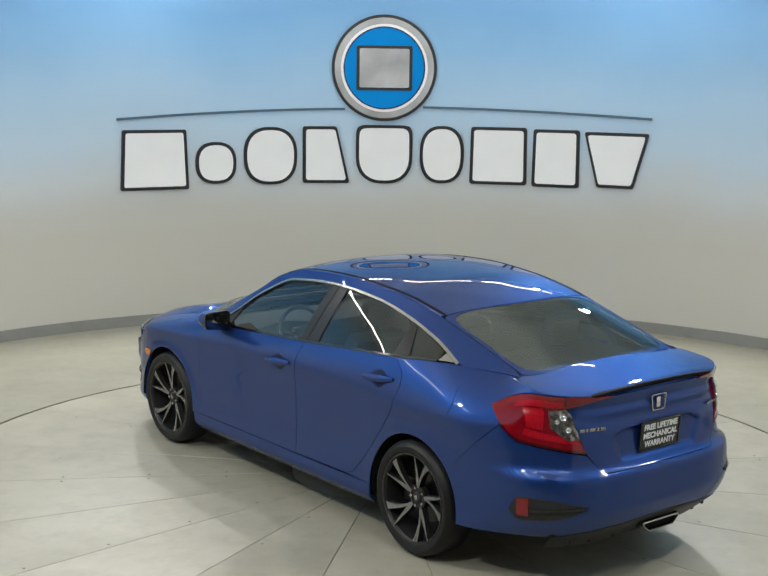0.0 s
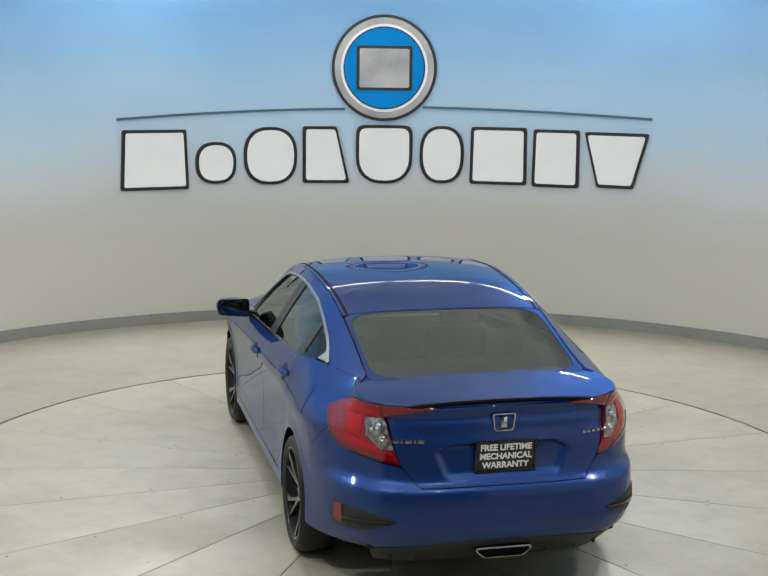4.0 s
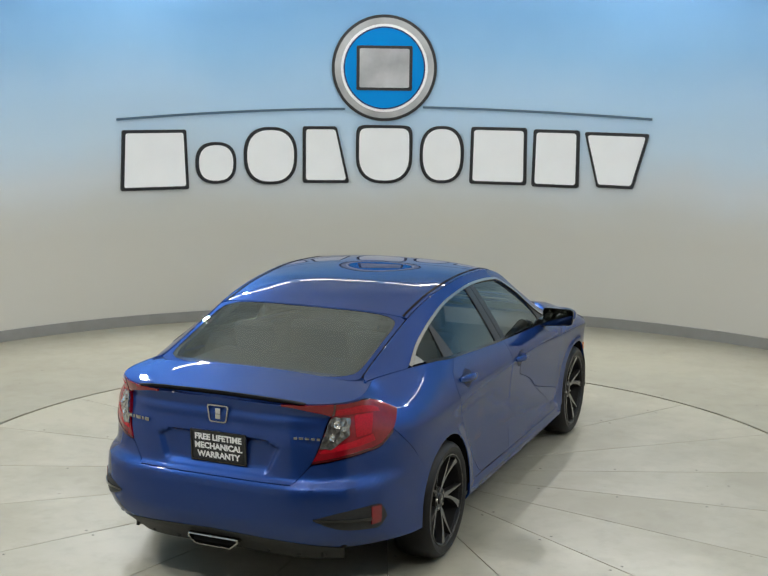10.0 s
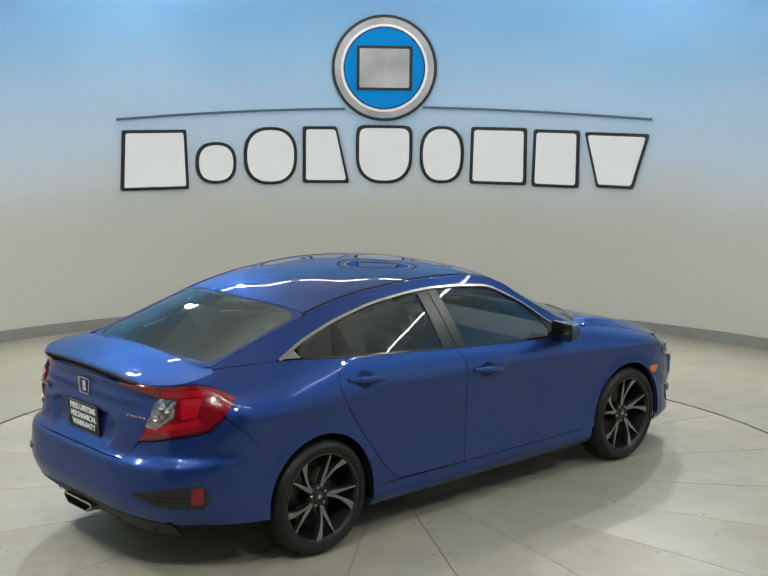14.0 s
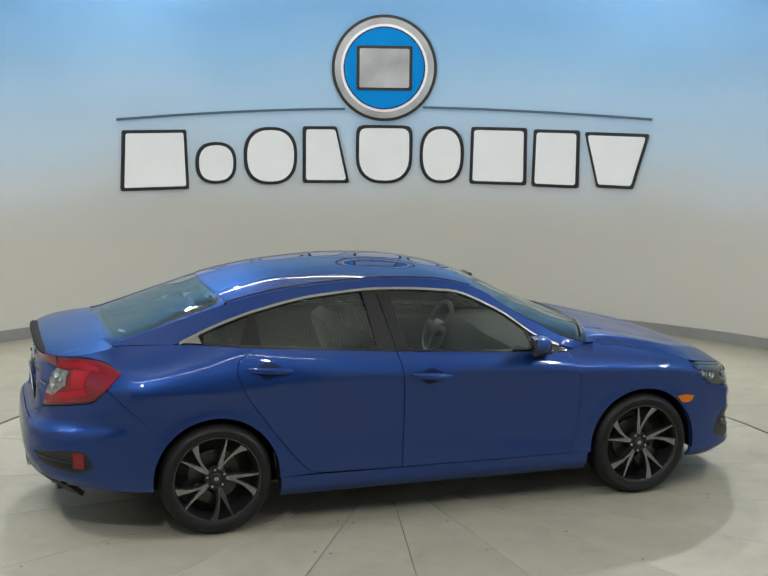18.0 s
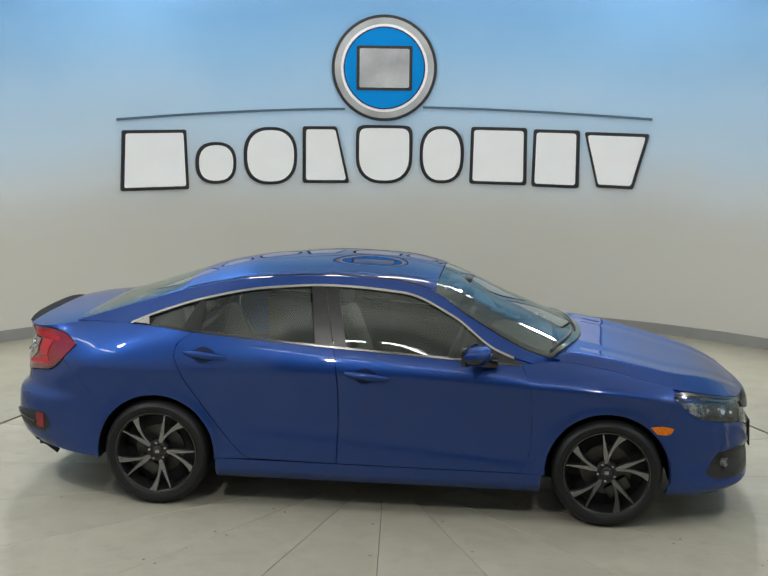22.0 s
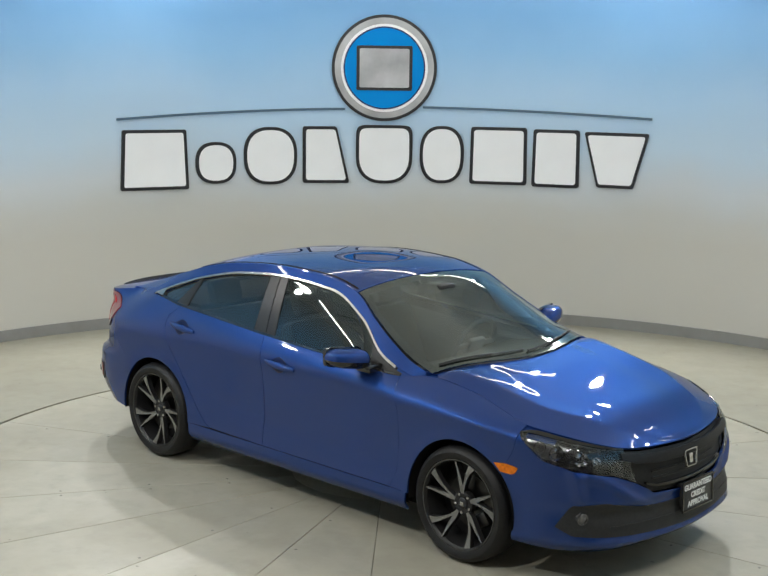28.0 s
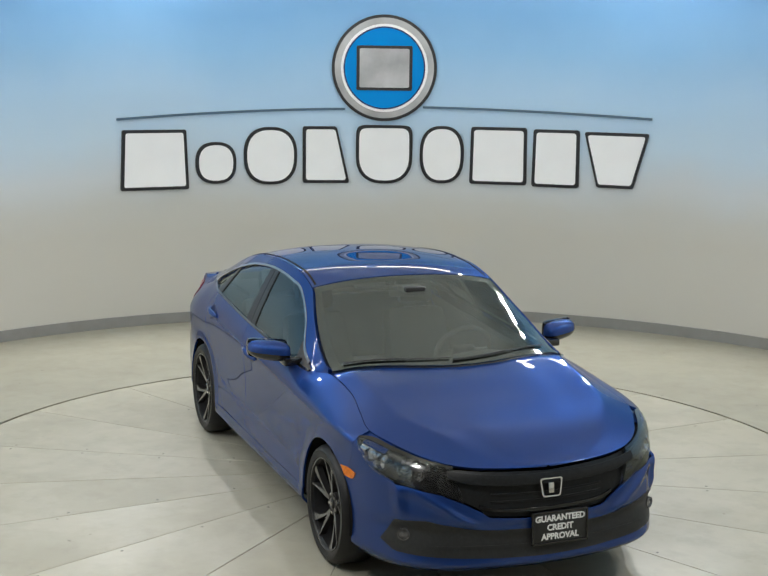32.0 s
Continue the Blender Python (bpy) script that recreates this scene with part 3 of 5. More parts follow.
D_FRONT = curve_fn((0.16, 0.20, 0.25, 0.31, 0.40, 0.46, 0.50, 0.60, 0.66, 0.71, 0.76, 0.80), (-0.15, -0.065, -0.025, -0.027, -0.045, -0.027, -0.030, -0.042, -0.052, -0.078, -0.12, -0.18))
D_REAR = curve_fn((0.20, 0.28, 0.36, 0.46, 0.58, 0.625, 0.66, 0.72, 0.85, 0.95, 1.0, 1.06), (-0.20, -0.11, -0.03, 0.0, -0.004, -0.012, -0.055, -0.068, -0.078, -0.082, -0.062, -0.045))
HUB_Z, ARCH_R = 0.325, 0.363
AXLE_F, AXLE_R = 1.35, -1.35


def inset(u, z):
    zc = CREASE(u)
    if z <= zc:
        d = D_LOW(z * 0.8 / zc if z > 0.3 else z)
    else:
        q = min((z - zc) / max(Z_TOP(u) - zc, 0.02), 1.4)
        d = -D_TOP(u) * (0.10 * q + 0.90 * q ** 1.9)
    # pressed line along the lower doors, rising towards the tail
    if -1.0 < u < 1.0:
        w = z - (0.455 - 0.075 * u)
        d -= 0.006 * (math.exp(-w / 0.11) if w > 0 else math.exp(w / 0.045)) * smoothstep(-1.0, -0.7, u) * smoothstep(1.0, 0.8, u)
    for ax in (AXLE_F, AXLE_R):
        r = math.hypot(u - ax, z - HUB_Z)
        d += 0.008 * math.exp(-((r - ARCH_R) / 0.045) ** 2) * smoothstep(0.18, 0.4, z)
    if u > 1.6:
        w = smoothstep(1.6, 2.3, u)
        d = (1 - w) * d + w * D_FRONT(z)
        # the nose comes to a blunt point, its corners sweep back
        d += 0.040 * smoothstep(2.35, 2.85, u) - 0.006 * math.exp(-((u - 2.14) / 0.2) ** 2)
    if u < -1.75:
        w = smoothstep(-1.75, -2.3, u)
        d = (1 - w) * d + w * D_REAR(z)
    return d


def side(u, z):
    """The lower body all the way round: u runs along the flank and on round the corners, z is the height."""
    x, y = outline(u)
    x1, y1 = outline(u + 0.01)
    x0, y0 = outline(u - 0.01)
    tx, ty = x1 - x0, y1 - y0
    k = math.hypot(tx, ty)
    d = inset(u, z)
    x, y = x - ty / k * d, max(y + tx / k * d, 0.0) if u not in (UF, UR) else 0.0
    if u < -1.5:
        # the tail draws in and falls towards the boot edge
        w = smoothstep(-1.75, -2.35, u)
        y *= 1 - 0.040 * smoothstep(-1.5, -2.05, u) * smoothstep(0.74, 0.95, z)
        x += 0.045 * w * smoothstep(0.80, 1.06, z)
        z -= 0.034 * w * smoothstep(0.94, 1.06, z)
    return x, y, z


RAIL_Y = curve_fn((-1.95, -1.7, -1.4, -1.1, -0.8, -0.35, 0.0, 0.3, 0.5, 0.7, 0.85, 1.02), (0.60, 0.588, 0.585, 0.588, 0.592, 0.598, 0.595, 0.607, 0.66, 0.705, 0.725, 0.738))
RAIL_Z = curve_fn((-1.95, -1.7, -1.4, -1.1, -0.8, -0.35, 0.0, 0.3, 0.5, 0.7, 0.85, 1.02), (1.064, 1.140, 1.234, 1.318, 1.368, 1.398, 1.386, 1.322, 1.202, 1.090, 1.015, 0.962))
MID_Z = curve_fn((-1.95, -1.7, -1.4, -1.1, -0.8, -0.35, 0.0, 0.35, 0.7, 1.25), (1.084, 1.168, 1.272, 1.364, 1.417, 1.438, 1.426, 1.366, 1.208, 0.985))
DLO_Z = curve_fn((-1.55, -1.31, -1.07, -0.72, -0.34, 0.12, 0.42, 0.68, 0.93), (1.092, 1.185, 1.258, 1.325, 1.352, 1.322, 1.20, 1.025, 0.935))


def cabin(x, z):
    """The upper flank between belt and roof rail."""
    xb, yb, zb = side(x, Z_TOP(x))
    yr, zr = RAIL_Y(x), RAIL_Z(x)
    s = (z - zb) / max(zr - zb, 0.012)
    y = yb + (yr - yb) * s + 0.10 * (zr - zb) * s * (1 - s)
    return x, y, z


def crown(x, s):
    """The top surface over the cabin: windscreen, roof and rear window. s runs across from rail to rail."""
    zr = RAIL_Z(x)
    zc = MID_Z(x)
    a = abs(s)
    bow = 0.0
    if x > 0.2:
        bow = 0.20 * smoothstep(0.2, 1.02, x) * (1 - s * s)
    if x < -0.9:
        bow = -0.07 * smoothstep(-0.9, -1.5, x) * (1 - s * s)
    xx = x + bow
    zc = MID_Z(xx) if bow else zc
    return xx, RAIL_Y(x) * s, zr + (zc - zr) * (1 - a ** 2.4)


def lid(u, s):
    """Bonnet and boot lid, spread between the two upper body edges."""
    x, y, z = side(u, Z_TOP(u))
    h = 0.022 * smoothstep(UF + 0.2, 1.2, u) + 0.008 if u > 0 else 0.022 * smoothstep(UR, -1.9, u) + 0.004
    c = h * (1 - abs(s) ** 2.6)
    if u > 0:
        a = abs(s)
        edge = 0.90 - 0.24 * smoothstep(1.05, 2.3, u)
        rise = smoothstep(2.6, 1.9, u) * smoothstep(0.98, 1.15, u)
        c += 0.042 * (max(1 - a, 0.0) / (1 - edge) if a > edge else 1 - 0.5 * (1 - (a / edge) ** 2) * smoothstep(2.5, 1.3, u)) * rise
        inner = 0.62 - 0.22 * smoothstep(1.1, 2.7, u)
        c -= 0.004 * math.exp(-((a - inner) / 0.12) ** 2) * smoothstep(2.8, 2.3, u) * smoothstep(1.05, 1.25, u)
    return x, y * s, z + c


def arch(axle, a0, a1, n=16, r=ARCH_R):
    return [(axle + r * math.cos(radians(a0 + (a1 - a0) * i / n)), HUB_Z + r * math.sin(radians(a0 + (a1 - a0) * i / n))) for i in range(n + 1)]


def top_line(u0, u1, n=14, fn=Z_TOP, off=0.0):
    return [(u0 + (u1 - u0) * i / n, fn(u0 + (u1 - u0) * i / n) + off) for i in range(n + 1)]


def patch(name, bottom, right, top, left, n, m, fn, mat, parent, s, lift=0.0, skirt=0.014, label="", smooth=True):
    bm = bmesh.new()
    sheet(bm, coons(bottom, right, top, left, n, m, smooth), fn, s, lift, skirt)
    return part(name, bm, mat, parent, label)


def quad(name, a, b, c, d, n, m, fn, mat, parent, s, lift=0.0, skirt=0.014, label=""):
    """A patch with straight edges: corners in order bottom left, bottom right, top right, top left."""
    return patch(name, [a, b], [b, c], [d, c], [a, d], n, m, fn, mat, parent, s, lift, skirt, label)


G = 0.0025
DOOR_EDGE = [(-0.76, 0.322), (-0.825, 0.35), (-0.90, 0.43), (-0.967, 0.513), (-1.07, 0.650), (-1.17, 0.79), (-1.232, 0.93), (-1.22, 1.0), (-1.13, 1.066)]
B_EDGE = [(-0.245, 0.315), (-0.235, 0.55), (-0.238, 0.78), (-0.255, 0.93), (-0.275, 1.005)]
A_EDGE = [(0.845, 0.312), (0.895, 0.42), (0.908, 0.60), (0.90, 0.78), (0.845, 0.938)]


def shifted(line, dx):
    return [(x + dx, z) for x, z in line]


def build_handle(door, s, x, z):
    bm = bmesh.new()
    n = 14
    rings = []
    for i in range(n + 1):
        t = i / n
        xx = x - 0.130 + 0.26 * t
        zz = z - 0.022 * (t - 0.5)
        y = side(xx, zz)[1]
        f = math.sin(math.pi * min(max(t, 0.03), 0.97))
        h = 0.010 + 0.036 * f ** 0.5
        w = 0.017 * f ** 0.5
        rings.append([bm.verts.new((xx, s * (y + w * 1.2 * math.cos(a) + w * 1.0), zz + h * 0.5 * math.sin(a))) for a in [2 * math.pi * k / 10 for k in range(10)]])
    for i in range(n):
        for k in range(10):
            bm.faces.new((rings[i][k], rings[i + 1][k], rings[i + 1][(k + 1) % 10], rings[i][(k + 1) % 10]))
    bm.faces.new(rings[0])
    bm.faces.new(rings[-1])
    bmesh.ops.recalc_face_normals(bm, faces=bm.faces)
    part("handle", bm, PAINT, door)
    # flat darker patch on the skin, painting the shade of a cup behind the grip
    patch("handle_cup_shade", [(x - 0.075, z - 0.018), (x - 0.02, z - 0.052), (x + 0.06, z - 0.020)], [(x + 0.06, z - 0.020), (x + 0.06, z + 0.020)], [(x - 0.075, z + 0.022), (x - 0.01, z + 0.048), (x + 0.06, z + 0.020)], [(x - 0.075, z - 0.018), (x - 0.075, z + 0.022)],
          10, 4, side, CUP_SHADE, door, s, 0.0015, 0.004)


def build_flank(car, s):
    patch("sill", [(-0.98, 0.195), (0.96, 0.195)], [(0.96, 0.195), (0.97, 0.306)], top_line(-0.98, 0.97, 4, lambda x: 0.3105), [(-0.98, 0.195), (-0.98, 0.3105)], 40, 6, side, PAINT, car, s)
    d = patch("front_door", [(-0.245 + G, 0.3145), (0.845 - G, 0.3155)], shifted(A_EDGE, -G), top_line(-0.275 + G, 0.845 - G), shifted(B_EDGE, G), 46, 30, side, PAINT, car, s)
    build_handle(d, s, -0.065, 0.858)
    d = patch("rear_door", [(-0.76 + G, 0.322), (-0.245 - G, 0.3145)], shifted(B_EDGE, -G), top_line(-1.13 + G, -0.275 - G), shifted(DOOR_EDGE, G), 46, 30, side, PAINT, car, s, smooth=False)
    build_handle(d, s, -1.04, 0.945)
    foot = arch(AXLE_F, 183, 130, 14)
    low = arch(AXLE_F, 130, 42, 18)
    waist = (0.908 + G, 0.60)
    patch("front_fender", [waist] + low, [low[-1], (1.70, 0.70), (1.724, 0.806), (1.735, Z_TOP(1.735))], top_line(0.845 + G, 1.735), [waist, (0.90 + G, 0.78), (0.845 + G, 0.938)], 60, 24, side, PAINT, car, s, skirt=0.012, smooth=False)
    patch("front_fender_foot", [(0.847, 0.3115), foot[0]], foot, [waist, foot[-1]], [(0.847, 0.3115), (0.895 + G, 0.42), waist], 12, 22, side, PAINT, car, s, skirt=0.012, smooth=False)
    patch("fender_return", top_line(1.69, 1.92, 8, Z_TOP, -0.035), [(1.92, Z_TOP(1.92) - 0.035), (1.92, Z_TOP(1.92) + 0.002)], top_line(1.69, 1.92, 8, Z_TOP, 0.002), [(1.69, Z_TOP(1.69) - 0.035), (1.69, Z_TOP(1.69) + 0.002)], 10, 4, side, PAINT, car, s, -0.013, 0.0)
    split = (-1.07, 0.650)
    upper = [(-1.17 - G, 0.79), (-1.232 - G, 0.93), (-1.22 - G, 1.0), (-1.13 - G, 1.066)]
    low = arch(AXLE_R, 140, 56, 18)
    patch("rear_quarter", low, [low[-1], (split[0] - G, split[1])] + upper, top_line(-1.90, -1.13 - G), [low[0], (-1.80, 0.73), (-1.952, 0.87), (-1.912, 0.975), (-1.90, Z_TOP(-1.90))], 48, 30, side, PAINT, car, s, skirt=0.016, smooth=False)
    strip = list(reversed(arch(AXLE_R, 56, -2, 14)))
    patch("rear_quarter_foot", [strip[0], (-0.76 - G, 0.320)], [(-0.76 - G, 0.320), (-0.825 - G, 0.35), (-0.90 - G, 0.43), (-0.967 - G, 0.513), (split[0] - G, split[1])], [strip[-1], (split[0] - G, split[1])], strip, 14, 26, side, PAINT, car, s, skirt=0.004, smooth=False)
    patch("quarter_shoulder", [(-2.345, 1.067), (-2.161, 1.064), (-2.017, 1.028), (-1.912, 0.977)], [(-1.912, 0.977), (-1.90, Z_TOP(-1.90))], top_line(-2.345, -1.90), [(-2.345, 1.067), (-2.345, Z_TOP(-2.345))],
          16, 6, side, PAINT, car, s, skirt=0.0)
    if s > 0:
        patch("fuel_door", [(-1.63, 0.855), (-1.46, 0.855)], [(-1.46, 0.855), (-1.445, 0.925), (-1.46, 0.995)], [(-1.63, 0.995), (-1.46, 0.995)], [(-1.63, 0.855), (-1.645, 0.925), (-1.63, 0.995)], 8, 8, side, PAINT, car, s, 0.0022, 0.004)
    # roof side rail and rear pillar
    lowz = lambda x: DLO_Z(x) if x > -1.55 else Z_TOP(x)
    patch("roof_rail", top_line(-1.90, 0.98, 70, lowz), [(0.98, lowz(0.98)), (0.98, RAIL_Z(0.98))], top_line(-1.90, 0.98, 70, RAIL_Z, -0.002),
          [(-1.90, Z_TOP(-1.90)), (-1.90, RAIL_Z(-1.90))], 90, 8, cabin, PAINT, car, s, skirt=0.03)
    patch("pillar_foot", top_line(0.80, 1.06, 8, Z_TOP, -0.03), [(1.06, Z_TOP(1.06) - 0.03), (1.06, RAIL_Z(1.06) + 0.002)], top_line(0.80, 1.06, 8, RAIL_Z, 0.002),
          [(0.80, Z_TOP(0.80) - 0.03), (0.80, RAIL_Z(0.80) + 0.002)], 10, 6, cabin, PAINT, car, s, -0.010, 0.0)
    # side windows
    zb = lambda x: Z_TOP(x) + 0.012
    zt = lambda x: DLO_Z(x) - 0.012

    def pane(name, x0b, x0t, x1b, x1t, mat, lift, label=""):
        return patch(name, top_line(x0b, x1b, 10, zb), [(x1b, zb(x1b)), (x1t, max(zt(x1t), zb(x1b) + 0.004))], top_line(x0t, x1t, 10, zt), [(x0b, zb(x0b)), (x0t, zt(x0t))], 20, 10, cabin, mat, car, s, lift, 0.006, label)
    for w in (pane("front_door_window", -0.30, -0.37, 0.66, 0.60, SIDE_GLASS, -0.012, "tinted front door window"),
              pane("rear_door_window", -1.092, -1.098, -0.385, -0.45, SIDE_GLASS, -0.012, "tinted rear door window"),
              pane("quarter_window", -1.40, -1.39, -1.190, -1.108, SIDE_GLASS, -0.012, "small tinted quarter window")):
        w.visible_shadow = False
    pane("front_door_post", -0.272, -0.345, -0.195, -0.275, FRAME_BLACK, -0.006, "satin black door post")
    pane("rear_door_post", -0.385, -0.435, -0.279, -0.352, FRAME_BLACK, -0.006, "satin black door post")
    pane("quarter_post", -1.205, -1.122, -1.080, -1.086, FRAME_BLACK, -0.006, "satin black door post")
    pane("mirror_sail", 0.62, 0.565, 0.845, 0.84, BLACK_PLASTIC, -0.006, "black plastic mirror base panel")
    # chrome line over the windows, and dark belt moulding
    patch("window_trim", top_line(-1.53, 0.79, 50, DLO_Z, -0.011), [(0.79, DLO_Z(0.79) - 0.011), (0.79, DLO_Z(0.79) + 0.001)], top_line(-1.53, 0.79, 50, DLO_Z, 0.001), [(-1.53, DLO_Z(-1.53) - 0.011), (-1.53, DLO_Z(-1.53) + 0.001)],
          80, 2, cabin, TRIM_CHROME, car, s, 0.004, 0.012, "thin chrome trim over the side windows")
    patch("window_trim_tip", top_line(-1.54, -1.41, 6, zb, -0.006), [(-1.41, zb(-1.41) - 0.006), (-1.425, zt(-1.425))], top_line(-1.52, -1.425, 6, zt), [(-1.54, zb(-1.54) - 0.006), (-1.52, zt(-1.52))], 8, 4, cabin, TRIM_CHROME, car, s, 0.003, 0.01, "chrome window tip")
    patch("belt_moulding", top_line(-1.40, 0.84, 40, Z_TOP, -0.002), [(0.84, Z_TOP(0.84)), (0.84, Z_TOP(0.84) + 0.011)], top_line(-1.40, 0.84, 40, Z_TOP, 0.011), [(-1.40, Z_TOP(-1.40)), (-1.40, Z_TOP(-1.40) + 0.011)],
          60, 2, cabin, BELT_TRIM, car, s, 0.004, 0.02, "dark polished belt moulding")
    # dark inner shell that closes the panel gaps
    bm = bmesh.new()
    top = lambda u: Z_TOP(u) - 0.012
    for u0, u1, z0 in ((-0.99, 0.965, 0.21), (UR, -1.7, 0.70), (-1.7, -1.0, 0.72), (0.98, UF, 0.70), (UR, -1.76, 0.30), (1.76, UF, 0.22)):
        hi = top if (z0 in (0.21, 0.70)) else (lambda u: 0.70)
        n, m = 30, 10
        g = np.array([[(u0 + (u1 - u0) * i / n, z0 + (min(hi(u0 + (u1 - u0) * i / n), 0.69 if (u0 > 0.9 and z0 > 0.6) else 9) - z0) * j / m) for j in range(m + 1)] for i in range(n + 1)])
        if u0 > 0.9 and z0 > 0.6:
            continue
        sheet(bm, g, side, s, -0.06 if u0 < -1.7 or u0 > 1.7 else -0.03, 0.0)
    part("inner_shell", bm, UNDER, car)
    build_mirror(car, s)


def build_mirror(car, s):
    """Door mirror: painted cap, black lower housing and glass."""
    c = Vector((0.578, 0.958, 1.018))

    def blob(z0, z1, grow):
        bm = bmesh.new()
        nu, nv = 20, 10
        rows = []
        for j in range(nv + 1):
            b = z0 + (z1 - z0) * j / nv
            row = []
            for i in range(nu):
                a = 2 * math.pi * i / nu
                ca, sa, cb, sb = math.cos(a), math.sin(a), math.cos(b), math.sin(b)
                pw = lambda v, e: math.copysign(abs(v) ** e, v)
                x = 0.082 * pw(cb, 0.7) * pw(ca, 0.75)
                y = 0.118 * pw(cb, 0.6) * pw(sa, 0.75)
                z = 0.064 * pw(sb, 0.75)
                x = max(x, -0.045) - 0.28 * y
                z = z * (1.0 - 0.9 * (y + 0.1) * 0.9) + 0.10 * y
                row.append(bm.verts.new((c.x + x * grow, s * (c.y + y * grow), c.z + z * grow)))
            rows.append(row)
        for j in range(nv):
            for i in range(nu):
                bm.faces.new((rows[j][i], rows[j][(i + 1) % nu], rows[j + 1][(i + 1) % nu], rows[j + 1][i]))
        bm.faces.new(rows[0])
        bm.faces.new(rows[-1])
        bmesh.ops.remove_doubles(bm, verts=bm.verts, dist=1e-4)
        bmesh.ops.recalc_face_normals(bm, faces=bm.faces)
        return bm
    cap = part("door_mirror", blob(-0.12, math.pi / 2 - 0.01, 1.0), PAINT, car, "blue door mirror cap")
    part("mirror_housing", blob(-math.pi / 2 + 0.01, -0.12, 0.985), BLACK_GLOSS, cap, "black mirror housing")
    bm = bmesh.new()
    box(bm, c.x - 0.052, c.x - 0.046, -0.106, 0.106, -0.054, 0.056, 0.002)
    for v in bm.verts:
        v.co = Vector((v.co.x - 0.28 * v.co.y, s * (c.y + v.co.y), c.z + v.co.z * (1 - 0.9 * v.co.y) + 0.10 * v.co.y))
    bmesh.ops.recalc_face_normals(bm, faces=bm.faces)
    part("mirror_glass", bm, MIRROR, cap, "mirror glass")
    bm = bmesh.new()
    box(bm, c.x - 0.050, c.x - 0.026, -0.112, 0.112, -0.058, 0.060, 0.024)
    for v in bm.verts:
        v.co = Vector((v.co.x - 0.28 * v.co.y, s * (c.y + v.co.y), c.z + v.co.z * (1 - 0.9 * v.co.y) + 0.10 * v.co.y))
    bmesh.ops.recalc_face_normals(bm, faces=bm.faces)
    part("mirror_bezel", bm, BLACK_GLOSS, cap, "black bezel behind the mirror glass")
    bm = bmesh.new()
    box(bm, 0.59, 0.70, 0.79, 0.90, 0.940, 0.985, 0.008)
    for v in bm.verts:
        v.co.y *= s
    bmesh.ops.recalc_face_normals(bm, faces=bm.faces)
    part("mirror_arm", bm, BLACK_GLOSS, cap, "black mirror arm")


def top_sheet(name, x0, x1, e, mat, car, lift=0.0, n=30, m=24, skirt=0.012, label=""):
    bm = bmesh.new()
    g = np.array([[(x0 + (x1 - x0) * i / n, -e + 2 * e * j / m) for j in range(m + 1)] for i in range(n + 1)])
    sheet(bm, g, crown, 1, lift, skirt)
    return part(name, bm, mat, car, label)


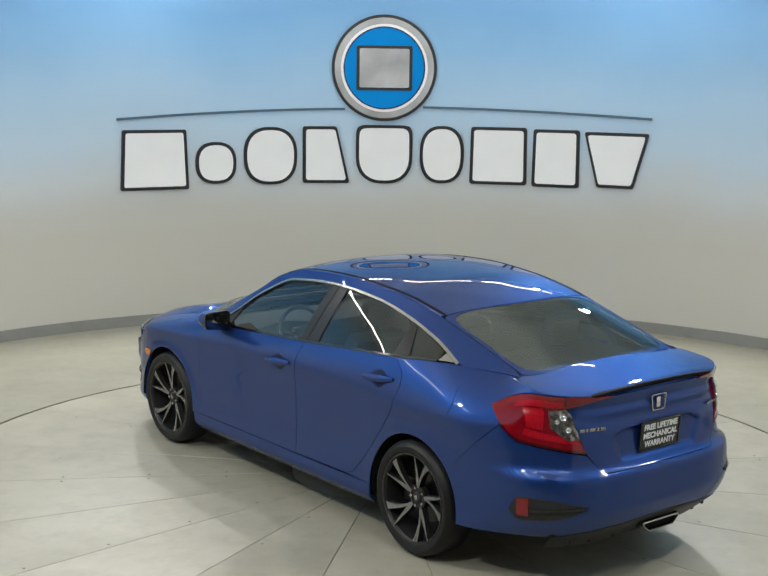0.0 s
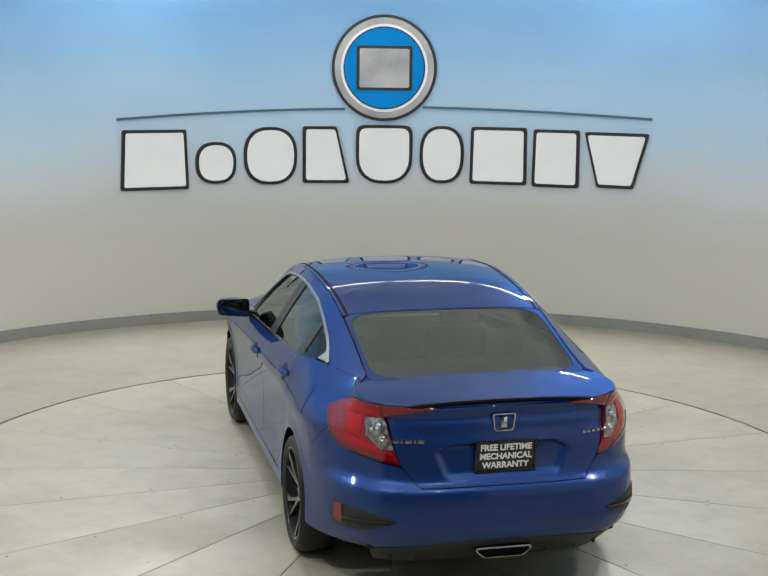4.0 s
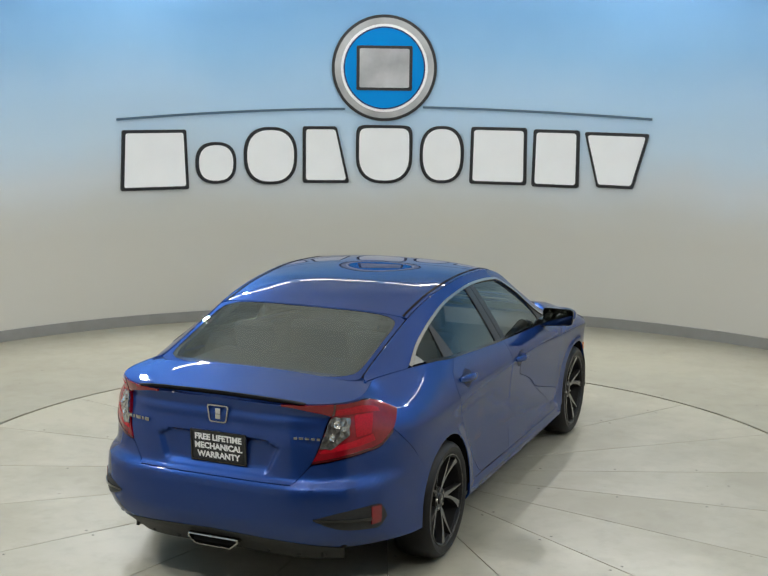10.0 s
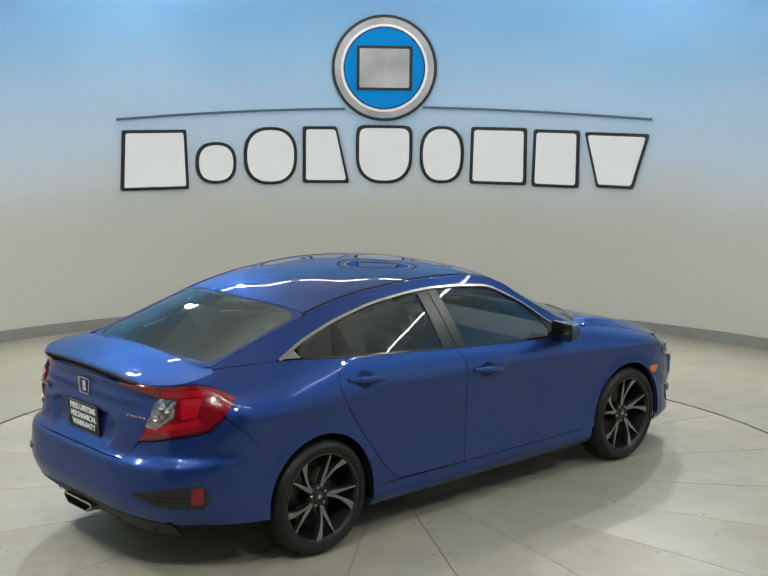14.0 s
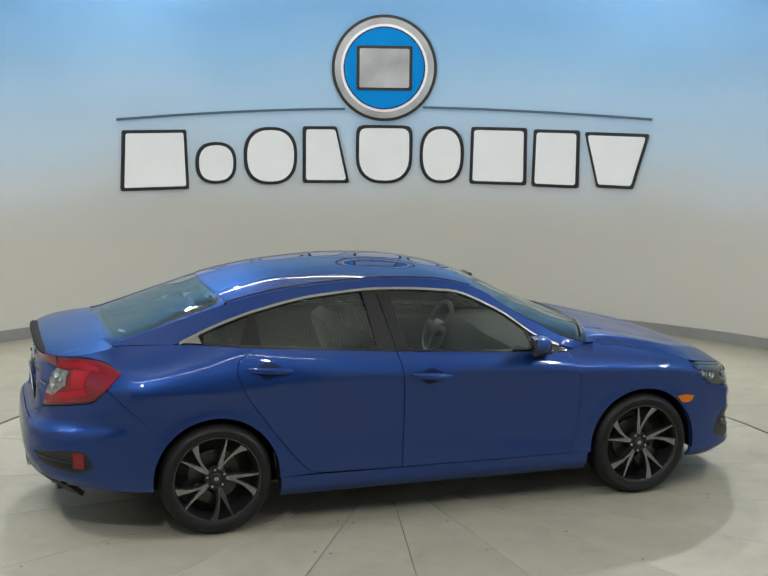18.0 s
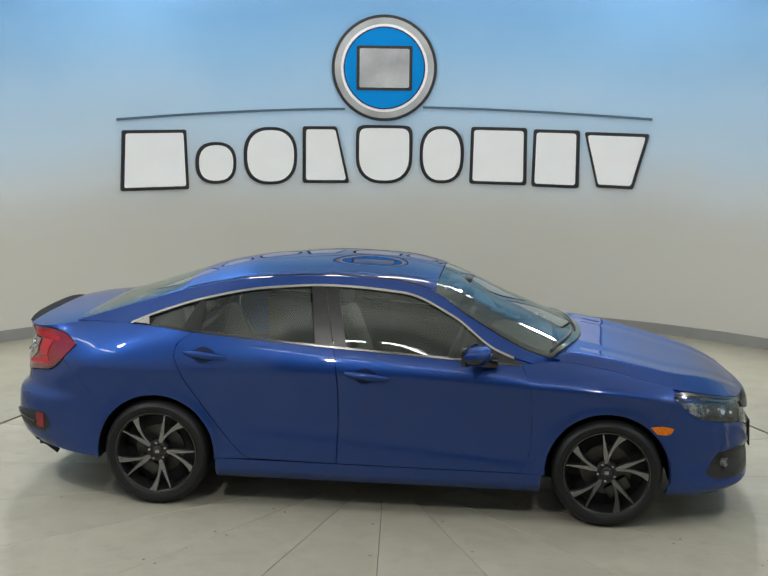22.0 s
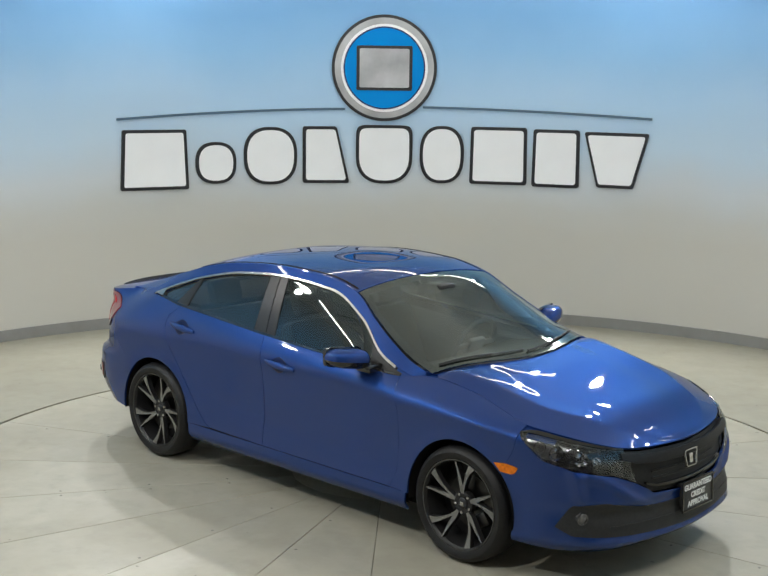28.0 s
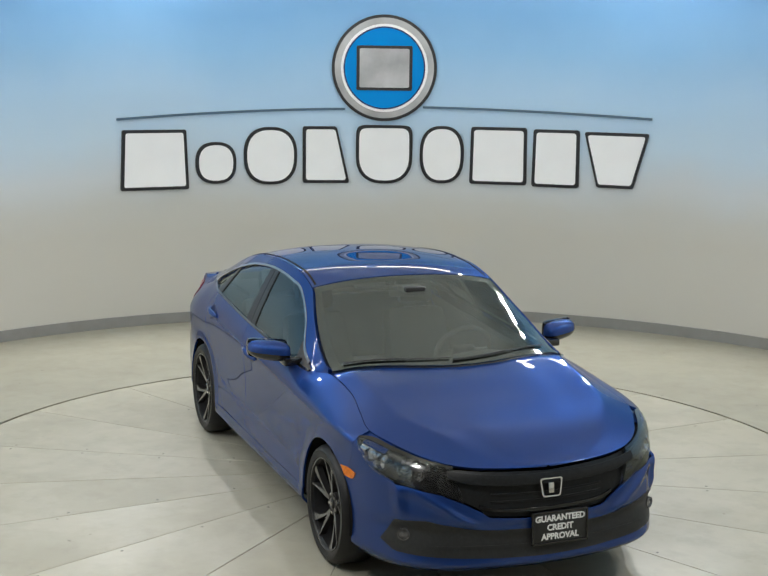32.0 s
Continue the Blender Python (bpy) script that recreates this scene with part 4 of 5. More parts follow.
def build_top(car):
    top_sheet("roof", -1.225, 0.30, 0.985, PAINT, car, n=44)
    top_sheet("headliner", -1.18, 0.26, 0.95, HEADLINER, car, -0.035, 20, 14, 0.0, "light grey headliner")
    g = top_sheet("windscreen", 0.305, 1.0, 0.975, SCREEN_GLASS, car, -0.004, label="clear curved windscreen")
    g.visible_shadow = False
    bm = bmesh.new()
    x0, x1, w = 0.305, 1.0, 0.045
    for a, b, e0, e1 in ((x0, x0 + w, -0.975, 0.975), (x1 - w, x1, -0.975, 0.975), (x0, x1, -0.975, -0.91), (x0, x1, 0.91, 0.975)):
        n, m = (3, 20) if b - a < 0.1 else (24, 3)
        g = np.array([[(a + (b - a) * i / n, e0 + (e1 - e0) * j / m) for j in range(m + 1)] for i in range(n + 1)])
        sheet(bm, g, crown, 1, -0.012, 0.0)
    part("windscreen_border", bm, BLACK_GLOSS, car, "black printed border of the pane")
    # rear window with rounded corners, its printed border, and the painted frame round it
    x0, x1, e = -1.885, -1.228, 0.955

    def back(a, b):
        """a runs up the pane and b across it, both from -1 to 1; the corners draw in."""
        return (x0 + x1) / 2 + (x1 - x0) / 2 * a * (1 - 0.085 * abs(b) ** 9), e * b * (1 - 0.075 * abs(a) ** 7)

    def ring(name, mat, label, inner_a, inner_b, grow_a, grow_b, lift):
        bm = bmesh.new()
        n = 100
        lines = []
        for t in range(n):
            q = 2 * math.pi * t / n
            c, d = math.cos(q), math.sin(q)
            k = 1 / max(abs(c), abs(d))
            pa, pb = back(inner_a * c * k, inner_b * d * k)
            if grow_a:
                qa, qb = (x0 + x1) / 2 + (x1 - x0) / 2 * (grow_a if c > 0 else grow_a + 0.03) * c * k, e * grow_b * d * k
            else:
                qa, qb = back(c * k, d * k)
            lines.append([bm.verts.new(Vector(crown(pa + (qa - pa) * f, pb + (qb - pb) * f)) + Vector((0, 0, lift))) for f in (0, 0.5, 1)])
        for t in range(n):
            u, v = lines[t], lines[(t + 1) % n]
            for j in range(2):
                bm.faces.new((u[j], u[j + 1], v[j + 1], v[j]))
        bmesh.ops.recalc_face_normals(bm, faces=bm.faces)
        part(name, bm, mat, car, label)
    n, m = 30, 24
    g = np.array([[back(-1 + 2 * i / n, -1 + 2 * j / m) for j in range(m + 1)] for i in range(n + 1)])
    bm = bmesh.new()
    sheet(bm, g, crown, 1, -0.004, 0.006)
    part("rear_window", bm, SCREEN_GLASS, car, "clear sloping rear window").visible_shadow = False
    ring("rear_window_border", BLACK_GLOSS, "black printed border of the pane", 0.93, 0.955, 0, 0, -0.009)
    ring("rear_window_frame", PAINT, "", 0.985, 0.99, 1.0, 1.03, -0.0025)
    # dark ditches between the roof skin and its side rails
    for s in (1, -1):
        bm = bmesh.new()
        g = np.array([[(-1.22 + 1.50 * i / 30, s * (0.935 + 0.022 * j / 2)) for j in range(3)] for i in range(31)])
        sheet(bm, g, crown, 1, 0.0022, 0.003)
        part("roof_ditch", bm, SATIN_BLACK, car, "black sealing strip in the roof ditch")
    n, m = 48, 72
    g = np.zeros((n + 1, m + 1, 2))
    for i in range(n + 1):
        for j in range(m + 1):
            s = -0.995 + 1.99 * j / m
            u0 = 1.0 + 0.20 * (1 - s * s)
            g[i, j] = (u0 + (UF - 0.01 - u0) * i / n, s)
    bm = bmesh.new()
    sheet(bm, g, lid, 1, 0.0, 0.018)
    part("bonnet", bm, PAINT, car)
    for i in range(n + 1):
        for j in range(m + 1):
            s = -0.995 + 1.99 * j / m
            u0 = -1.885 - 0.06 * (1 - s * s)
            g[i, j] = (u0 + (UR + 0.01 - u0) * i / n, s)
    bm = bmesh.new()
    sheet(bm, g, lid, 1, 0.0, 0.018)
    part("boot_lid", bm, PAINT, car)
    bm = bmesh.new()
    g = np.array([[(0.95 + 0.14 * i / 6, -0.97 + 1.94 * j / 20) for j in range(21)] for i in range(7)])
    sheet(bm, g, crown, 1, -0.03, 0.0)
    part("cowl", bm, BLACK_PLASTIC, car, "black plastic scuttle panel")
    # wipers
    for y0, y1, x0, x1 in ((0.02, 0.60, 0.02, -0.02), (-0.58, -0.06, 0.0, 0.0)):
        bm = bmesh.new()
        for w, k0, k1, h in ((0.006, 0.0, 1.0, 0.007), (0.008, -0.12, 0.5, 0.011)):
            rows = []
            for i in range(13):
                t = k0 + (k1 - k0) * i / 12
                y = y0 + (y1 - y0) * t
                q = Vector(crown(0.965 - 0.03 * t * (1 if y0 > -0.1 else 0.5), y / 0.72))
                rows.append([bm.verts.new(q + Vector((dx, 0, dz))) for dx, dz in ((-w, 0.002), (w, 0.002), (w * 0.4, h), (-w * 0.4, h))])
            for i in range(12):
                for k in range(4):
                    bm.faces.new((rows[i][k], rows[i + 1][k], rows[i + 1][(k + 1) % 4], rows[i][(k + 1) % 4]))
            bm.faces.new(rows[0])
            bm.faces.new(rows[-1])
        bmesh.ops.recalc_face_normals(bm, faces=bm.faces)
        part("wiper", bm, BLACK_PLASTIC, car, "black windscreen wiper")


def boot(u, z):
    """The boot face, with the plate recess pressed into it."""
    x, y, zz = side(u, z)
    edge = 0.26 + (0.845 - z) * 2.0 if z > 0.80 else 0.35 - (0.80 - z) * 0.42
    k = smoothstep(0.0, 0.03, edge - y) * smoothstep(0.0, 0.022, 0.845 - z) * smoothstep(0.0, 0.03, z - 0.665)
    ridge = math.exp(-((z - 0.940) / 0.030) ** 2) * smoothstep(0.62, 0.4, y)
    return x + 0.024 * k - 0.013 * ridge, y, zz


def text_mesh(name, words, size, at, turn, mat, parent, bold=0.0):
    cu = bpy.data.curves.new(name, "FONT")
    cu.body, cu.size, cu.align_x, cu.align_y = words, size, "CENTER", "CENTER"
    cu.extrude, cu.offset, cu.resolution_u = 0.0008, bold, 3
    ob = new(name, cu)
    me = bpy.data.meshes.new_from_object(ob.evaluated_get(bpy.context.evaluated_depsgraph_get()))
    bpy.data.objects.remove(ob)
    me.transform(turn)
    me.transform(Matrix.Translation(at))
    me.materials.clear()
    me.materials.append(mat)
    o = new(name, me)
    o.parent = parent
    return o


def plate(car, name, lines, at, turn, w, h, label):
    bm = box(bmesh.new(), -w / 2, w / 2, -h / 2, h / 2, -0.006, 0.0, 0.004)
    frame_w = 0.011
    bm.transform(Matrix.Translation(at) @ turn)
    root = part(name, bm, PLATE_BLACK, car, label)
    bm = bmesh.new()
    for b in ((-w / 2, w / 2, h / 2 - frame_w, h / 2), (-w / 2, w / 2, -h / 2, -h / 2 + frame_w), (-w / 2, -w / 2 + frame_w, -h / 2, h / 2), (w / 2 - frame_w, w / 2, -h / 2, h / 2)):
        box(bm, *b, -0.004, 0.004, 0.002)
    bm.transform(Matrix.Translation(at) @ turn)
    part("plate_frame", bm, BLACK_GLOSS, root)
    for k, line in enumerate(lines):
        off = turn @ Vector((0, (1 - k) * h * 0.275, 0.0018))
        text_mesh("lettering", line, 0.043, Vector(at) + off, turn, PLATE_WHITE, root, 0.0016)
    return root


def bars(name, at, turn, widths, height, gap, mat, parent, label):
    """A row of small plain bars."""
    bm = bmesh.new()
    x = -(sum(widths) + gap * (len(widths) - 1)) / 2
    for w in widths:
        box(bm, x, x + w, -height / 2, height / 2, -0.002, 0.003, 0.001)
        x += w + gap
    bm.transform(Matrix.Translation(at) @ turn)
    return part(name, bm, mat, parent, label)


def emblem(name, at, turn, w, h, parent):
    """A chrome rounded frame round a plain inner shield."""
    bm = bmesh.new()

    def ring(k, grow):
        out = []
        for cx, cy, a0 in ((1, 1, 0), (-1, 1, 90), (-1, -1, 180), (1, -1, 270)):
            for i in range(5):
                a = radians(a0 + 22.5 * i)
                x = cx * (w / 2 - 0.014) + 0.014 * math.cos(a)
                y = cy * (h / 2 - 0.014) + 0.014 * math.sin(a)
                x *= 1.0 + 0.12 * y / (h / 2)
                out.append((x * grow, y * grow, k))
        return [bm.verts.new(p) for p in out]
    a, b, c, d = ring(-0.004, 1.0), ring(0.005, 0.97), ring(0.005, 0.84), ring(-0.004, 0.80)
    n = len(a)
    for r0, r1 in ((a, b), (b, c), (c, d)):
        for i in range(n):
            bm.faces.new((r0[i], r0[(i + 1) % n], r1[(i + 1) % n], r1[i]))
    bmesh.ops.recalc_face_normals(bm, faces=bm.faces)
    bm.transform(Matrix.Translation(at) @ turn)
    o = part(name, bm, CHROME, parent, "small chrome rounded emblem frame")
    bm = box(bmesh.new(), -w * 0.13, w * 0.13, -h * 0.30, h * 0.30, -0.003, 0.004, 0.003)
    bm.transform(Matrix.Translation(at) @ turn)
    part("shield", bm, CHROME, o)
    return o


def build_rear(car):
    for s in (1, -1):
        back = list(reversed(arch(AXLE_R, 140, 186, 12)))
        patch("rear_bumper", [(UR, 0.345), (u_rear(0.30), 0.345), (u_rear(0.45), 0.325), (-2.3, 0.30), (-2.04, 0.300), back[0]], back,
              [(UR, 0.638), (-2.575, 0.638), (-2.546, 0.662), (-2.474, 0.732), (-2.17, 0.772), (-2.05, 0.792), (-1.99, 0.835), (-1.955, 0.866), (-1.80, 0.725), back[-1]],
              [(UR, 0.345), (UR, 0.638)], 70, 26, side, PAINT, car, s, smooth=False)
        patch("boot_face", [(UR, 0.6415), (-2.575, 0.6415)], [(-2.575, 0.6415), (-2.546, 0.666), (-2.478, 0.738), (-2.422, 0.832), (-2.355, 0.970)], [(UR, 1.058), (-2.627, 1.048), (-2.575, 1.040), (-2.435, 1.005), (-2.355, 0.970)],
              [(UR, 0.6415), (UR, 1.058)], 40, 34, boot, PAINT, car, s, smooth=False)
        lampb = patch("tail_lamp", [(-2.470, 0.745), (-2.17, 0.783), (-2.05, 0.806), (-1.965, 0.866)], [(-1.965, 0.866), (-1.880, 0.955)], [(-2.345, 1.062), (-2.161, 1.057), (-2.017, 1.020), (-1.880, 0.955)],
                      [(-2.470, 0.745), (-2.414, 0.830), (-2.345, 0.978), (-2.345, 1.062)], 28, 18, lamp_side, RED_LENS, car, s, 0.006, 0.03, "red tail lamp lens")
        patch("lamp_band", [(-2.64, 1.049), (-2.575, 1.045), (-2.435, 1.011), (-2.352, 0.978)], [(-2.352, 0.978), (-2.352, 1.064)], [(-2.64, 1.058), (-2.352, 1.064)], [(-2.64, 1.049), (-2.64, 1.058)],
              16, 6, side, RED_LENS, lampb, s, 0.008, 0.03)
        patch("light_bar", [(-2.425, 0.790), (-2.20, 0.812), (-2.08, 0.835)], [(-2.08, 0.835), (-2.09, 0.868)], [(-2.40, 0.815), (-2.20, 0.845), (-2.09, 0.868)], [(-2.425, 0.790), (-2.40, 0.815)], 16, 3, lamp_side, RED_BAR, lampb, s, 0.009, 0.006, "bright red light bar")
        patch("light_bar", [(-2.335, 0.985), (-2.17, 0.985), (-2.02, 0.962)], [(-2.02, 0.962), (-2.03, 0.985)], [(-2.335, 1.035), (-2.17, 1.033), (-2.03, 0.985)], [(-2.335, 0.985), (-2.335, 1.035)], 16, 3, lamp_side, RED_BAR, lampb, s, 0.009, 0.006, "bright red light bar")
        patch("light_bar", [(-2.19, 0.86), (-2.10, 0.872)], [(-2.10, 0.872), (-2.07, 0.965)], [(-2.20, 0.975), (-2.07, 0.965)], [(-2.19, 0.86), (-2.20, 0.975)], 5, 10, lamp_side, RED_BAR, lampb, s, 0.009, 0.006, "bright red light bar")
        patch("lamp_split", [(-2.352, 0.975), (-2.340, 0.975)], [(-2.340, 0.975), (-2.340, 1.064)], [(-2.352, 1.065), (-2.340, 1.065)], [(-2.352, 0.975), (-2.352, 1.065)], 1, 6, side, DARK_RED, lampb, s, 0.0105, 0.01)
        patch("clear_insert", [(-2.418, 0.818), (-2.345, 0.815), (-2.235, 0.875)], [(-2.235, 0.875), (-2.225, 0.955)], [(-2.345, 0.972), (-2.225, 0.955)], [(-2.418, 0.818), (-2.345, 0.972)],
              20, 20, lens_side, CLEAR_LENS, lampb, s, 0.013, 0.012, "clear reversing lamp insert")
        patch("lamp_lower_edge", [(-2.47, 0.741), (-2.17, 0.779), (-2.05, 0.801), (-1.963, 0.860)], [(-1.963, 0.860), (-1.968, 0.870)], [(-2.47, 0.754), (-2.17, 0.793), (-2.05, 0.815), (-1.968, 0.870)], [(-2.47, 0.741), (-2.47, 0.752)],
              24, 2, side, DARK_RED, lampb, s, 0.009, 0.01)
        for u, z, r in ((-2.315, 0.925, 0.020), (-2.345, 0.868, 0.017), (-2.275, 0.905, 0.013)):
            q, q1, q2 = Vector(lamp_side(u, z)), Vector(lamp_side(u + 0.01, z)), Vector(lamp_side(u, z + 0.01))
            nv = (q1 - q).cross(q2 - q).normalized()
            nv = nv if nv.dot(Vector((-1, 1, 0))) > 0 else -nv
            bm = lathe([(r, 0.013), (r * 0.9, 0.020), (r * 0.5, 0.016), (0, 0.022)], 12, "z")
            bm.transform(Matrix.Translation(q) @ nv.to_track_quat("Z", "Y").to_matrix().to_4x4())
            for v in bm.verts:
                v.co.y *= s
            bmesh.ops.recalc_face_normals(bm, faces=bm.faces)
            part("reflector_bowl", bm, CHROME, lampb, "small chrome reflector")
        vent = patch("bumper_vent", [(-2.45, 0.470), (-2.32, 0.425), (-2.12, 0.402), (-2.09, 0.405)], [(-2.09, 0.405), (-2.045, 0.45)], [(-2.45, 0.485), (-2.30, 0.516), (-2.12, 0.526), (-2.075, 0.505), (-2.045, 0.45)], [(-2.45, 0.470), (-2.45, 0.485)], 16, 8, side, BLACK_PLASTIC, car, s, 0.003, 0.008, "black bumper vent")
        patch("vent_blade", [(-2.46, 0.478), (-2.16, 0.452)], [(-2.16, 0.452), (-2.16, 0.470)], [(-2.46, 0.486), (-2.16, 0.470)], [(-2.46, 0.478), (-2.46, 0.486)], 12, 2, side, BLACK_GLOSS, vent, s, 0.012, 0.01)
        quad("reflector", (-2.155, 0.430), (-2.092, 0.430), (-2.092, 0.518), (-2.155, 0.518), 4, 4, side, RED_LENS, car, s, 0.008, 0.01, "small red reflector")
        patch("rear_diffuser", [(UR, 0.235), (u_rear(0.55), 0.22), (u_rear(0.74), 0.21)], [(u_rear(0.74), 0.21), (u_rear(0.70), 0.30)], [(UR, 0.365), (u_rear(0.45), 0.345), (u_rear(0.70), 0.30)], [(UR, 0.235), (UR, 0.365)], 24, 8, side, BLACK_PLASTIC, car, s, 0.004, 0.03, "black lower diffuser")
        for y in (0.26, 0.42, 0.54):
            bm = box(bmesh.new(), -2.26 + 0.2 * max(y - 0.3, 0), -2.05, s * y - 0.008, s * y + 0.008, 0.245, 0.29, 0.004)
            part("diffuser_fin", bm, BLACK_PLASTIC, car)
    # spoiler lip
    bm = bmesh.new()
    n = 24
    rows = []
    for i in range(n + 1):
        y = -0.47 + 0.94 * i / n
        t = 1 - (abs(y) / 0.47) ** 4
        xx, _, zz = side(u_rear(abs(y)), 1.06)
        rows.append([bm.verts.new((xx + dx, y, 1.030 + 0.010 * (1 - (y / 0.5) ** 2) + dz * (0.25 + 0.75 * t))) for dx, dz in ((0.060, 0.0), (0.035, 0.010), (0.012, 0.017), (-0.006, 0.019), (-0.010, 0.009), (0.01, -0.010))])
    for i in range(n):
        for j in range(6):
            bm.faces.new((rows[i][j], rows[i + 1][j], rows[i + 1][(j + 1) % 6], rows[i][(j + 1) % 6]))
    bm.faces.new(rows[0])
    bm.faces.new(rows[-1])
    bmesh.ops.recalc_face_normals(bm, faces=bm.faces)
    part("spoiler", bm, SATIN_BLACK, car, "gloss black boot spoiler lip")
    # exhaust tip: a flat six-sided chrome frame round a dark opening
    bm = bmesh.new()
    outer = [(-0.142, 0.322), (0.142, 0.322), (0.146, 0.306), (0.102, 0.266), (-0.102, 0.266), (-0.146, 0.306)]
    inner = [(y * 0.93, 0.294 + (z - 0.294) * 0.77) for y, z in outer]
    loops = [[bm.verts.new((x, y, z)) for y, z in o] for x, o in ((-2.20, outer), (-2.355, outer), (-2.358, inner), (-2.22, inner))]
    for a, b in zip(loops, loops[1:]):
        for i in range(6):
            bm.faces.new((a[i], a[(i + 1) % 6], b[(i + 1) % 6], b[i]))
    bmesh.ops.recalc_face_normals(bm, faces=bm.faces)
    tip = part("exhaust_tip", bm, TRIM_CHROME, car, "flat chrome exhaust finisher", smooth=False)
    part("exhaust_opening", box(bmesh.new(), -2.34, -2.33, -0.118, 0.118, 0.280, 0.308), UNDER, tip)
    face_back = Matrix(((0, 0, -1, 0), (-1, 0, 0, 0), (0, 1, 0, 0), (0, 0, 0, 1)))
    px = boot(UR, 0.77)[0]
    plate(car, "warranty_plate", ("FREE LIFETIME", "MECHANICAL", "WARRANTY"), (px - 0.022, -0.012, 0.772), Matrix.Rotation(radians(-4), 4, "Y") @ face_back, 0.318, 0.165, "black dealer plate with white lettering")
    emblem("boot_emblem", (boot(UR, 0.945)[0] - 0.006, -0.003, 0.940), face_back, 0.115, 0.092, car)
    for y, ws in ((0.475, (0.028, 0.012, 0.034, 0.012, 0.030)), (-0.485, (0.018, 0.020, 0.022, 0.018, 0.018))):
        q = boot(u_rear(abs(y)), 0.862)
        turn = Matrix.Rotation(radians(-14 if y > 0 else 14), 4, "Z") @ face_back
        bars("badge_bars", (q[0] - 0.003, y, 0.862 if y > 0 else 0.865), turn, ws, 0.018 if y > 0 else 0.012, 0.009, TRIM_CHROME, car, "small chrome badge bars")


def lamp_side(u, z):
    """The tail lamp swells a little from the body."""
    x, y, zz = side(u, z)
    k = 0.012 * math.exp(-((z - 0.92) / 0.06) ** 2) * smoothstep(-1.95, -2.1, u)
    return x - k, y + k * 0.6, zz


def lens_side(u, z):
    """Faceted inside of a clear lamp."""
    x, y, zz = lamp_side(u, z)
    k = 0.0025 * math.sin(u * 110) * math.sin(z * 120)
    return x - k, y, zz


def bowl_side(u, z):
    """The floor of the headlamp, set back in its middle."""
    x, y, zz = side(u, z)
    k = 0.030 * smoothstep(1.72, 1.85, u) * smoothstep(2.45, 2.3, u)
    return x - k, y, zz


